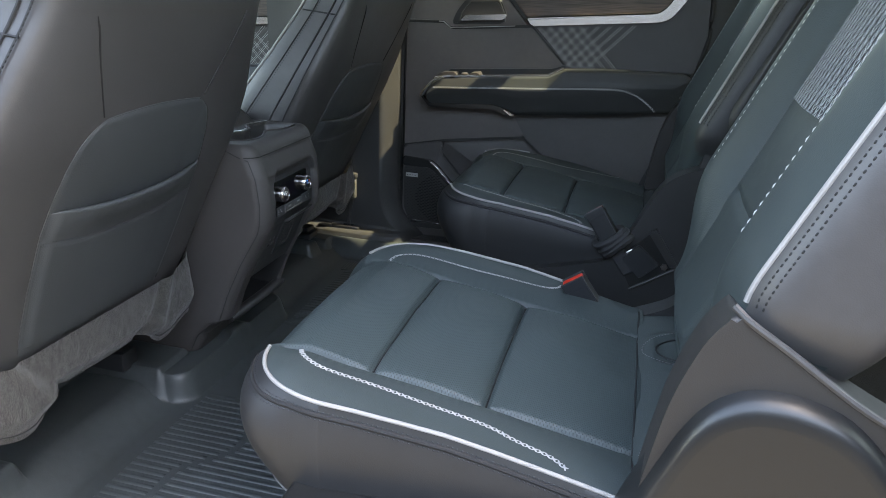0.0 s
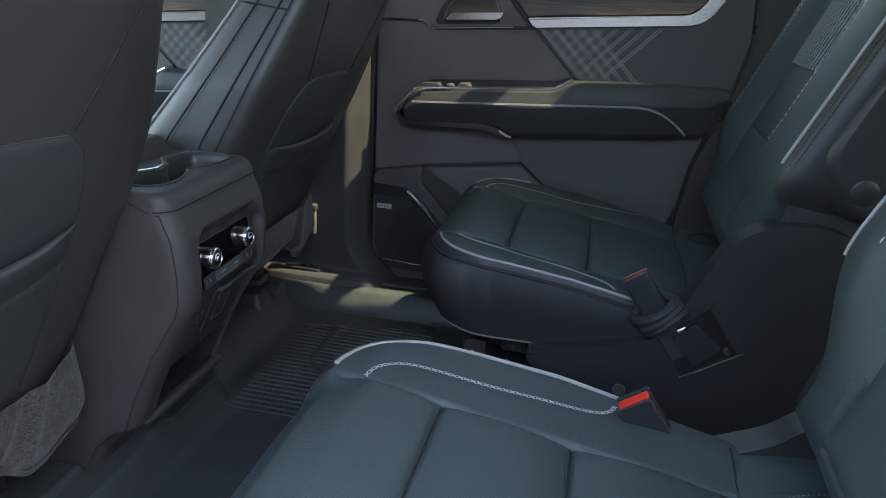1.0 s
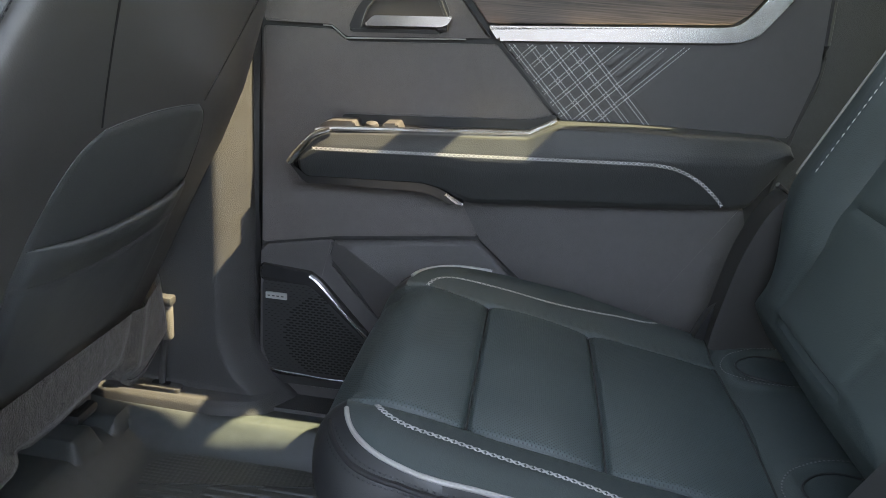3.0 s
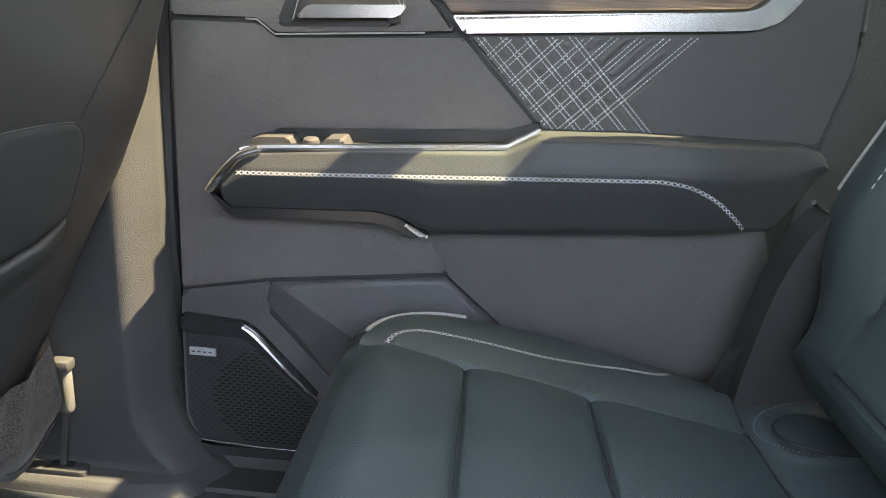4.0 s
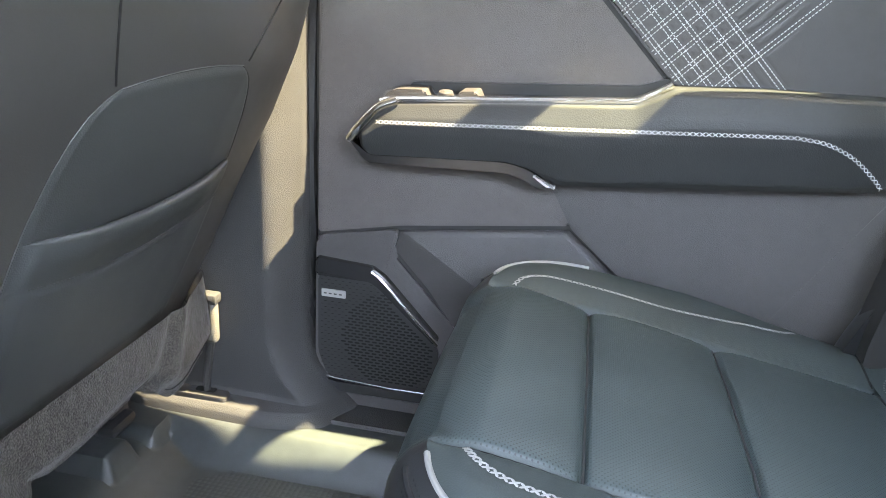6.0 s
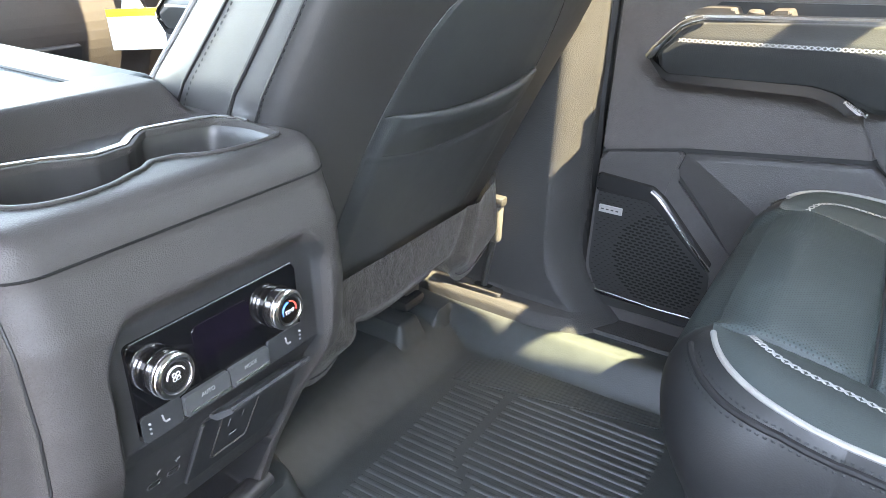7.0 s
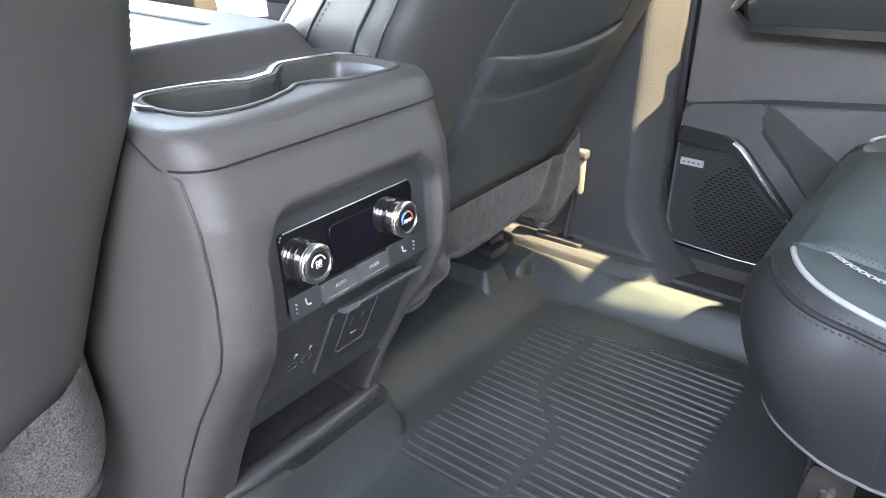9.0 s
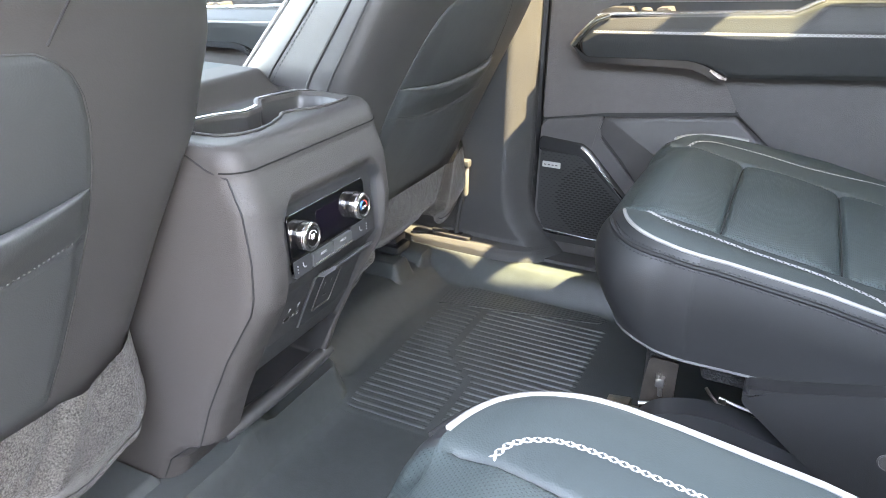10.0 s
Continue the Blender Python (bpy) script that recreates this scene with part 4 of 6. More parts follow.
    part("field_seam", tube([seam_at(0.098, v) for v in np.linspace(-0.235, 0.235, 40)], 0.0014, 6), THREAD_DARK, cush)
    first = int(N / 2 * (1 + start))
    for sign in (1, -1):
        if sign > 0:
            ids = list(range(M + first, M + N + 1 + int(M * 0.77)))
        else:
            ids = list(range(M + N - first, 2 if s > 0 else int(M * 0.965), -1))
        line = [base[i] + Vector((0, 0, 0.0015)) for i in ids]
        part("piping", tube(line, 0.0025, 8), PIPING, cush, "off-white piping")
        part("side_seam", tube(side_line(ids, 0.0125, 0.0), 0.0030, 8), THREAD_DARK, cush)
        bm = bmesh.new()
        running_stitch(bm, side_line(ids[6:], 0.0080, 0.0004), (0, s * sign, 0.1), 0.0056, 0.62, 0.0010)
        running_stitch(bm, side_line(ids[6:], 0.0172, 0.0004), (0, s * sign, 0.1), 0.0056, 0.62, 0.0010)
        part("seam_stitches", bm, THREAD_SIDE, cush, kind="stuff")
        # decorative stitching on the bolster
        path = [(-0.308, 0.165), (-0.300, 0.180), (-0.285, 0.193), (-0.26, 0.202), (-0.20, 0.206), (-0.12, 0.211), (-0.06, 0.219), (-0.038, 0.231), (-0.030, 0.250)]
        if sign < 0:
            path = path[:-2] + [(-0.03, 0.228), (0.010, 0.236), (0.033, 0.250)]
        pts = []
        for q in spline([(x, v, 0) for x, v in path], 10):
            bb = q.y / seat_width(q.x)
            xf = cushion_front(bb, lead)
            a = (q.x - xf) / (0.105 - xf)
            x, v, z = cushion_point(a, sign * bb, lead)
            pts.append(P(x, v, z + 0.0012))
        bm = bmesh.new()
        cross_stitch(bm, pts, (0, 0, 1), 0.0076, 0.0062, 0.0011)
        part("decor_stitches", bm, THREAD_SOFT, cush, "grey baseball stitching", kind="stuff")
    yc -= shift
    out_scale = 1.0
    # rear flap of the cushion with the two anchor slots
    def flap(u, v):
        w = (-1 + 2 * u) * 0.235
        x = 0.098 + 0.16 * v
        z = 0.309 + 0.010 * v + 0.006 * math.sin(math.pi * v)
        for c in (-0.165, 0.110):
            d = ((abs(w - c) / 0.052) ** 4 + (abs(v - 0.52) / 0.38) ** 4) ** 0.25
            z += 0.0034 * math.exp(-((d - 1.05) / 0.14) ** 2) - 0.0070 * (1 - smooth(0.78, 0.98, d)) * smooth(-0.6, 0.5, (v - 0.52) / 0.40)
        return P(x, w, z)
    fl = part("cushion_flap", sheet(flap, 130, 40), LEATHER, top)
    for c in (-0.165, 0.110):
        loop = []
        for t in np.linspace(math.pi * 0.85, 2.15 * math.pi, 22):
            q = Vector(flap((1 + (c + 0.056 * math.cos(t)) / 0.235) / 2, max(0.0, 0.52 + 0.48 * math.sin(t))))
            loop.append(q + Vector((0, 0, 0.001)))
        bm = bmesh.new()
        running_stitch(bm, loop, (0, 0, 1), 0.005, 0.6, 0.0009)
        part("anchor_stitches", bm, THREAD_DIM, fl, kind="stuff")
        # dark line painted as the shade in the pocket's crease
        crease_line = [Vector(flap((1 + (c + 0.040 * math.cos(t)) / 0.235) / 2, 0.52 + 0.36 * math.sin(t))) + Vector((0, 0, 0.0006)) for t in np.linspace(math.pi * 0.9, 2.1 * math.pi, 20)]
        part("anchor_crease_shade", tube(crease_line, 0.0014, 6), THREAD_DARK, fl)
        part("anchor_bar", tube([P(0.215, c - 0.03, 0.300), P(0.215, c + 0.03, 0.300)], 0.004, 8), STEEL, fl)
    # backrest
    LEAN_DX, Z0, X0 = 0.44, 0.30, 0.078
    H = 0.66

    def back(u, v):
        z = Z0 + H * v
        xc = X0 + LEAN_DX * (z - Z0)
        roll = interp([(0.30, 0.150), (0.326, 0.118), (0.36, 0.064), (0.40, 0.018), (0.43, 0.0)], z)
        w = 0.205 + 0.070 * smooth(0.42, 0.56, z) - 0.05 * smooth(0.80, 1.0, v)
        ang = 2 * math.pi * u
        c, sn = math.cos(ang), math.sin(ang)
        lat = w * math.copysign(abs(sn) ** 0.62, sn)
        thick = 0.13
        if c > 0:
            f = c ** 0.35
            wing = 0.042 * smooth(0.42, 0.58, z) * smooth(0.105, 0.185, abs(lat))
            out = wing * 1.0
            d = abs(abs(lat) - interp([(0.42, 0.095), (0.563, 0.122), (1.0, 0.135)], z)) + 0.1 * max(0.0, 0.42 - z)
            out -= 0.006 * math.exp(-(d / 0.0045) ** 2) * f * smooth(0.41, 0.47, z)
            if abs(lat) < 0.12:
                out -= 0.005 * math.exp(-((z - 0.563) / 0.005) ** 2)
                if abs(lat) < 0.097:
                    out -= 0.007 * math.exp(-((z - 0.42) / 0.004) ** 2)
                out += 0.004 * math.cos(lat / 0.12 * math.pi / 2)
            depth = max(-out * f + 0.055 * (1 - f), -out * f + roll)
        else:
            depth = max(0.055, roll) + (thick + roll * 0.4 - 0.055) * abs(c) ** 0.4
        top_round = 0.05 * smooth(0.93, 1.0, v)
        return P(xc + depth + top_round * (0.6 if c > 0 else -0.6), lat, z - 0.15 * depth)
    bm = sheet(back, 160, 110, wrap=True, cap=True)
    bmesh.ops.recalc_face_normals(bm, faces=bm.faces[:])
    for f in bm.faces:
        q = f.calc_center_median()
        behind = q.x - X0 - LEAN_DX * (q.z - Z0)
        if behind > 0.07 or (abs(q.y - yc) > 0.253 - 0.05 * smooth(0.80, 1.0, (q.z - Z0) / H) and behind > -0.05):
            f.material_index = 1
    # right seat's sides use the shaded vinyl copy, left seat's the lit one
    bk = part("backrest", bm, [LEATHER, LEATHER_SIDE if s > 0 else SEAT_SIDE_SHADED], top, "black leather backrest with side bolsters")
    # knitted panel in the upper middle of the backrest
    def knit(u, v):
        z = 0.686 + 0.26 * v
        half = 0.118 + 0.014 * v
        lat = (-1 + 2 * u) * half
        xc = X0 + LEAN_DX * (z - Z0)
        bow = 0.006 * math.cos(lat / half * math.pi / 2)
        return P(xc - 0.004 - bow, lat, z)
    bm = sheet(knit, 20, 20)
    bmesh.ops.solidify(bm, geom=bm.faces[:], thickness=0.004)
    part("knitted_panel", bm, TEXTILE, bk, "grey and black knitted textile panel")
    for sign in (1, -1):
        pts, near, far = [], [], []
        for v in np.linspace(0.405 if s < 0 else 0.375, 0.97, 44):
            w = 0.252 - 0.05 * smooth(0.80, 1.0, v)
            us = np.linspace(0.10, 0.34, 120)
            row = [Vector(back(u, v)) for u in us]
            i = next(k for k, q in enumerate(row) if abs(q.y - yc) >= w)
            q = row[i]
            pts.append((q.x - 0.001, yc + s * sign * abs(q.y - yc), q.z))
            run = 0.0
            for a, b in zip(row[i:], row[i + 1:]):
                run += (b - a).length
                for line, want in ((near, 0.0105), (far, 0.0175)):
                    if run - (b - a).length < want <= run:
                        line.append((b.x, yc + s * sign * (abs(b.y - yc) + 0.0004), b.z))
        part("back_piping", tube(pts, 0.0027, 8), PIPING, bk, "off-white piping")
        bm = bmesh.new()
        for line in (near, far):
            running_stitch(bm, line, (0, s * sign, 0), 0.0060, 0.65, 0.0010)
        part("back_seam_stitches", bm, THREAD_DARK, bk, kind="stuff")
        line = []
        for v in np.linspace(0.43, 0.97, 50):
            z = Z0 + H * v
            want = 0.172
            best = min((back(u, v) for u in np.linspace(0.0, 0.2, 60)), key=lambda p: abs(abs(p[1] - yc) - want))
            line.append((best[0] - 0.001, yc + s * sign * abs(best[1] - yc), best[2]))
        bm = bmesh.new()
        running_stitch(bm, line, (-1, 0, 0.4), 0.010, 0.7, 0.0011)
        part("bolster_stitches", bm, THREAD, bk, "grey stitching", kind="stuff")
    # padded outer shell beside the bolster on the inboard side, with a round cap
    if s < 0:
        bm = bmesh.new()
        shell_line = rounded([(0.212, 0.580), (0.238, 0.640), (0.290, 0.745), (0.365, 0.900), (0.47, 0.90), (0.42, 0.62), (0.345, 0.500), (0.262, 0.494)], [0.03, 0.03, 0.02, 0.02, 0.02, 0.05, 0.04, 0.035], 5)
        rings = []
        for k in range(9):
            a = k / 8 * math.pi / 2
            q = 1 - 0.20 * (1 - math.cos(a))
            rings.append([bm.verts.new((0.325 + (x - 0.325) * q, yc + s * (0.255 + 0.030 * math.sin(a)), 0.70 + (z - 0.70) * (1 - 0.10 * (1 - math.cos(a))))) for x, z in shell_line])
        for a, b in zip(rings, rings[1:]):
            for i in range(len(a)):
                bm.faces.new((a[i], a[i - 1], b[i - 1], b[i]))
        bm.faces.new(rings[-1])
        bm.faces.new(rings[0][::-1])
        pad = part("side_pad", bm, SEAT_SIDE_SHADED, bk, "padded black vinyl side")
        part("pad_seam", tube([(x, yc + s * 0.2555, z) for x, z in shell_line[:14]], 0.0016, 6), THREAD_DARK, pad)
        part("pivot_cap", disc_stack([(0.019, -0.006), (0.019, 0.002), (0.0165, 0.0035), (0.0005, 0.0035)], 32, P(0.280, 0.283, 0.545), (0, s, 0)), COVER, pad)
    # head restraint on two posts, out of view, added to block light from behind
    def rest(u, v):
        a = 2 * math.pi * u
        c, sn = math.cos(a), math.sin(a)
        w = 0.130 * (1 - 0.12 * abs(2 * v - 1) ** 3)
        d = 0.050 * (1 - 0.35 * abs(2 * v - 1) ** 4)
        return P(0.405 + 0.10 * v + d * math.copysign(abs(c) ** 0.6, c), w * math.copysign(abs(sn) ** 0.5, sn), 0.985 + 0.155 * v)
    hr = part("headrest", sheet(rest, 40, 12, wrap=True, cap=True), LEATHER, bk, "black leather head restraint")
    for v in (-0.055, 0.055):
        part("headrest_post", tube([P(0.385, v, 0.93), P(0.415, v, 1.00)], 0.006, 10), STEEL, hr)
    # recliner covers: the inboard one reaches forward under the cushion, the outboard one is a low lobe
    poly = rounded([(-0.158, 0.232), (-0.12, 0.238), (0.020, 0.274), (0.050, 0.292), (0.071, 0.339), (0.090, 0.384), (0.126, 0.456), (0.183, 0.487), (0.265, 0.489), (0.33, 0.44), (0.36, 0.22), (0.34, 0.09), (0.06, 0.07), (-0.06, 0.135), (-0.158, 0.214)],
                   [0.006, 0.006, 0.02, 0.02, 0.02, 0.03, 0.035, 0.035, 0.05, 0.05, 0.05, 0.03, 0.03, 0.03, 0.006], 6)
    if s > 0:
        poly = [(x + 0.05 * smooth(0.28, 0.40, z), z if z < 0.28 else 0.28 + (z - 0.28) * 0.45) for x, z in poly]
    cov = part("recliner_cover", slab(poly, "y", yc + s * 0.280, yc + s * 0.236, 0.0105, 5), COVER, top, "charcoal plastic side cover")
    if s < 0:
        poly = rounded([(0.118, 0.352), (0.164, 0.281), (0.084, 0.226), (0.050, 0.288)], 0.004)
        # near-black plate on the cover stands in for a shaded hollow
        part("buckle_recess_shade", slab(poly, "y", yc + s * 0.2812, yc + s * 0.27, 0.0008), VOID, cov)
        part("recess_edge", tube([P(0.082, 0.281, 0.222), P(0.125, 0.283, 0.250), P(0.170, 0.281, 0.279)], 0.0032, 8), COVER, cov)
        part("recess_post", slab(rounded([(0.108, 0.350), (0.122, 0.360), (0.171, 0.287), (0.158, 0.281)], 0.003), "y", yc + s * 0.292, yc + s * 0.27, 0.003), COVER, cov)
        part("anchor_bolt", disc_stack([(0.007, 0.0), (0.007, 0.005), (0.005, 0.007), (0.0005, 0.007)], 6, P(0.146, 0.281, 0.280), (0, s, 0)), STEEL, cov)
        part("anchor_strap", slab(rounded([(0.062, 0.290), (0.092, 0.322), (0.136, 0.284), (0.100, 0.250)], 0.004), "y", yc + s * 0.290, yc + s * 0.27, 0.003), PLASTIC_SMOOTH, cov)
    part("cover_plug", disc_stack([(0.0105, -0.002), (0.0105, 0.001), (0.009, 0.002), (0.0085, 0.0012), (0.0005, 0.0012)], 24, P(-0.005, 0.280, 0.185), (0, s, 0)), PLASTIC, cov)
    poly = rounded([(0.160, 0.546), (0.140, 0.520), (0.118, 0.459), (0.107, 0.394), (0.098, 0.332), (0.098, 0.26), (0.33, 0.26), (0.33, 0.445), (0.271, 0.475), (0.211, 0.515)], [0.006, 0.02, 0.03, 0.03, 0.02, 0.01, 0.01, 0.01, 0.02, 0.02], 4)
    sk = part("bolster_skirt", slab(poly, "y", yc - s * 0.276, yc - s * 0.222, 0.005, 3), COVER_SKIRT, top)
    part("skirt_hem", tube(spline([P(0.158, -0.268, 0.551), P(0.175, -0.276, 0.539), P(0.211, -0.276, 0.516), P(0.271, -0.276, 0.476), P(0.324, -0.275, 0.449)], 6), 0.0035, 8), LEATHER_SIDE, sk)
    poly = rounded([(0.075, 0.30), (0.108, 0.385), (0.128, 0.435), (0.150, 0.468), (0.182, 0.487), (0.225, 0.487), (0.275, 0.470), (0.33, 0.41), (0.36, 0.30), (0.36, 0.12), (0.05, 0.12)],
                   [0.04, 0.04, 0.03, 0.03, 0.03, 0.03, 0.04, 0.05, 0.05, 0.03, 0.03], 5)
    bm = bmesh.new()
    rings = []
    for r, out in ((1.0, 0.0), (0.995, 0.006), (0.978, 0.020), (0.958, 0.033), (0.943, 0.0400), (0.925, 0.0450), (0.905, 0.0478), (0.880, 0.0492), (0.84, 0.0498)):
        rings.append([bm.verts.new((0.212 + (x - 0.212) * r, yc - s * (0.246 + out), 0.28 + (z - 0.28) * r)) for x, z in poly])
    for a, b in zip(rings, rings[1:]):
        for i in range(len(a)):
            bm.faces.new((a[i], a[i - 1], b[i - 1], b[i]))
    bm.faces.new(rings[-1])
    bm.faces.new(rings[0][::-1])
    part("recliner_cover", bm, COVER_SMOOTH, top, "smooth dark plastic side cover")
    if s > 0:
        # low shield along the outboard side under the cushion
        poly = rounded([(-0.292, 0.17), (-0.276, 0.261), (-0.10, 0.264), (0.09, 0.270), (0.09, 0.15), (-0.27, 0.15)], [0.01, 0.006, 0.02, 0.01, 0.01, 0.01], 4)
        part("side_shield", slab(poly, "y", yc - 0.302, yc - 0.255, 0.005, 3), COVER_SMOOTH, top, "smooth dark plastic side shield")
    poly = rounded([(0.155, 0.36), (0.205, 0.560), (0.34, 0.50), (0.34, 0.36)], 0.02)
    part("bolster_skirt", slab(poly, "y", yc + s * 0.258, yc + s * 0.232, 0.012, 3), SEAT_SIDE_SHADED, top)
    part("seat_bridge", block(0.20, 0.31, yc - 0.225, yc + 0.225, 0.20, 0.318, 0.01), RUBBER, top)
    # rails and riser under the cushion
    for v in (-0.19, 0.19):
        bm = block(-0.28, 0.32, yc + v - 0.025, yc + v + 0.025, 0.0, 0.045, 0.006)
        rail = part("seat_rail", bm, PLASTIC_SMOOTH, top)
        # legs in near-black, the dark under the cushion put into their colour
        for x in (-0.265, 0.165):
            part("riser_leg", block(x - 0.013, x + 0.013, yc + v - 0.012, yc + v + 0.012, 0.045, 0.24, 0.004), CARPET_AND_SHADE, rail)
        part("lock_wire", tube(spline([(-0.200, yc + v + 0.006, 0.160), (-0.189, yc + v + 0.006, 0.147), (-0.171, yc + v + 0.004, 0.136), (-0.130, yc + v + 0.006, 0.132), (-0.05, yc + v, 0.128)], 6), 0.0022, 6), STEEL, rail)
        part("lock_wire", tube(spline([(-0.182, yc + v + 0.006, 0.150), (-0.150, yc + v + 0.006, 0.143), (-0.10, yc + v + 0.006, 0.138), (-0.02, yc + v, 0.136)], 6), 0.0022, 6), STEEL, rail)
        part("wire_clamp", block(-0.183, -0.173, yc + v - 0.006, yc + v + 0.010, 0.126, 0.150, 0.002), STEEL, rail)
        part("wire_tag", block(-0.134, -0.108, yc + v - 0.004, yc + v - 0.002, 0.121, 0.127, 0.0), PAPER, rail)
        bm = slab(rounded([(-0.276, 0.05), (-0.277, 0.150), (-0.272, 0.200), (-0.236, 0.200), (-0.236, 0.05)], 0.006), "y", yc + v - 0.018, yc + v - 0.013, 0.001)
        part("bracket", bm, STEEL_DARK, rail)
        part("latch", block(-0.260, -0.249, yc + v - 0.028, yc + v - 0.016, 0.163, 0.177, 0.002), STEEL, rail)
        part("latch_pin", tube([(-0.258, yc + v - 0.024, 0.182), (-0.252, yc + v - 0.024, 0.150)], 0.0030, 6), STEEL, rail)
        part("latch_pin", tube([(-0.277, yc + v - 0.024, 0.131), (-0.262, yc + v - 0.024, 0.135)], 0.003, 6), STEEL, rail)
        part("floor_track", block(-0.330, 0.30, yc + v - 0.020, yc + v - 0.008, 0.088, 0.098, 0.002), STEEL, rail)
        part("floor_track", block(-0.318, 0.30, yc + v - 0.014, yc + v - 0.006, 0.108, 0.113, 0.0015), STEEL, rail)
        part("track_cap", slab(rounded([(-0.322, 0.113), (-0.290, 0.117), (-0.289, 0.111), (-0.314, 0.106)], 0.002), "y", yc + v - 0.024, yc + v + 0.004, 0.002), STEEL, rail)
    # long moulded cover along the inboard rail
    poly = rounded([(-0.290, 0.03), (-0.288, 0.108), (-0.262, 0.150), (-0.215, 0.167), (-0.165, 0.168), (-0.100, 0.152), (0.02, 0.130), (0.16, 0.110), (0.16, 0.03)], [0.01, 0.02, 0.02, 0.04, 0.04, 0.05, 0.05, 0.02, 0.01], 5)
    lo, hi = sorted((yc + s * 0.225, yc + s * 0.262))
    part("rail_cover", slab(poly, "y", lo, hi, 0.010, 4), BUTTON_DARK, top, "moulded black plastic rail cover")
    # pan coloured near-black too, for the shade under the seat
    part("seat_pan", block(-0.21, 0.28, yc - 0.22, yc + 0.22, 0.19, 0.245, 0.01), CARPET_AND_SHADE, top)
    return top


captain_seat(R_SEAT + 0.013, -1, "black leather captain seat with white piping beside the closed door", 0.013, 0.010, 0.67, 1.0)
captain_seat(L_SEAT + 0.006, 1, "black leather captain seat with white piping beside the open door", 0.006, 0.0, 0.63, 0.955)


# ---- front seats, seen from behind ----
def front_seat(yc, s, label, drop):
    """drop: how far the back's panel and pocket sit lower than the driver's."""
    top = group_node("front_seat", label, "seat", "front seats", at=(-0.9, yc, 0.0))

    def P(x, v, z):
        return (x, yc + s * v, z)

    def rear_x(z):
        return interp([(0.18, -0.80), (0.30, -0.745), (0.49, -0.660), (0.61, -0.602), (0.80, -0.52), (1.0, -0.45)], z)

    def half(z):
        return interp([(0.20, 0.25), (0.30, 0.275), (0.43, 0.287), (0.53, 0.302), (0.62, 0.288), (0.76, 0.235), (0.9, 0.21), (1.0, 0.16)], z)

    def front_x(z):
        return rear_x(z) - interp([(0.2, 0.21), (0.52, 0.20), (0.64, 0.165), (0.74, 0.145), (1.0, 0.12)], z)

    def ring(z):
        w, xr, xf = half(z), rear_x(z), front_x(z)
        poly = [(xr, -(w - 0.085)), (xr, w - 0.085), (xr - 0.008, w - 0.018), (xr - 0.028, w), (xf + 0.03, w * 0.985), (xf, w - 0.035), (xf + 0.045, 0.13), (xf + 0.045, -0.13), (xf, -(w - 0.035)), (xf + 0.03, -w * 0.985), (xr - 0.028, -w), (xr - 0.008, -(w - 0.018))]
        return rounded(poly, 0.035, 5)
    NR = len(ring(0.5))

    def body(u, v):
        z = 0.20 + 0.80 * v
        x, lat = ring(z)[int(round(u * NR)) % NR]
        return P(x, lat, z)
    bk = part("backrest", sheet(body, NR, 70, wrap=True, cap=True), LEATHER_SIDE, top, "black leather backrest")

    def on_back(lat, z, out):
        w = half(z)
        k = max(0.0, abs(lat) - (w - 0.085))
        return P(rear_x(z) - 1.0 * k * k / 0.065 + out, lat, z)

    def on_panel(lat, z, out):
        return on_back(lat, z - drop * smooth(0.28, 0.45, z), out)

    # inset panel under the cross seam, its upper corners cut
    PANEL_EDGE = [(0.29, 0.158), (0.34, 0.165), (0.40, 0.170), (0.48, 0.172), (0.53, 0.166), (0.57, 0.156), (0.595, 0.145), (0.612, 0.132), (0.622, 0.118), (0.628, 0.104)]

    def edge_of(z):
        return interp(PANEL_EDGE, z)

    def panel(u, v):
        z = 0.285 + (0.628 - 0.285) * v
        hw = edge_of(z)
        lat = (-1 + 2 * u) * hw
        e = min(hw * min(u, 1 - u) * 2, (1 - v) * 0.343)
        crown = 0.006 * smooth(0.9, 1.0, v) * (1 - (lat / hw) ** 2)
        return on_panel(lat, z + crown, -0.0004 + 0.0026 * smooth(0, 0.007, e) + 0.003 * smooth(0, 0.06, e))
    part("back_panel", sheet(panel, 90, 90), PANEL_VINYL, bk)
    outline = [on_panel(edge_of(z), z, 0.0002) for z in np.linspace(0.29, 0.628, 40)]
    outline += [on_panel(lat, 0.628 + 0.006 * (1 - (lat / 0.104) ** 2), 0.0004) for lat in np.linspace(0.100, -0.100, 24)]
    outline += [on_panel(-edge_of(z), z, 0.0002) for z in np.linspace(0.628, 0.29, 40)]
    part("panel_seam", tube(outline, 0.0008, 6), WELT_DARK, bk)
    for sgn in (1, -1):
        zs = np.linspace(0.632, 0.96, 30)
        line = [on_back(sgn * lat, z - drop * (1 - smooth(0.63, 0.75, z)), 0.0002) for z, lat in zip(zs, np.interp(zs, [0.63, 0.705, 0.775, 0.86, 0.96], [0.112, 0.146, 0.172, 0.182, 0.165]))]
        part("back_seam", tube(line, 0.0012, 6), THREAD_DARK, bk)

    def hem_z(lat):
        return 0.495 + 0.018 * (lat / 0.168) ** 2

    def pocket(u, v):
        lat0 = (-1 + 2 * u) * 0.168
        z_top = hem_z(lat0)
        # the last rows roll the hem over into the opening
        k = min(1.0, v / 0.84)
        z = 0.30 + k * (z_top - 0.30)
        hw = edge_of(z) - 0.003
        lat = (-1 + 2 * u) * hw
        e = smooth(0, 0.5, min(u, 1 - u) * 2)
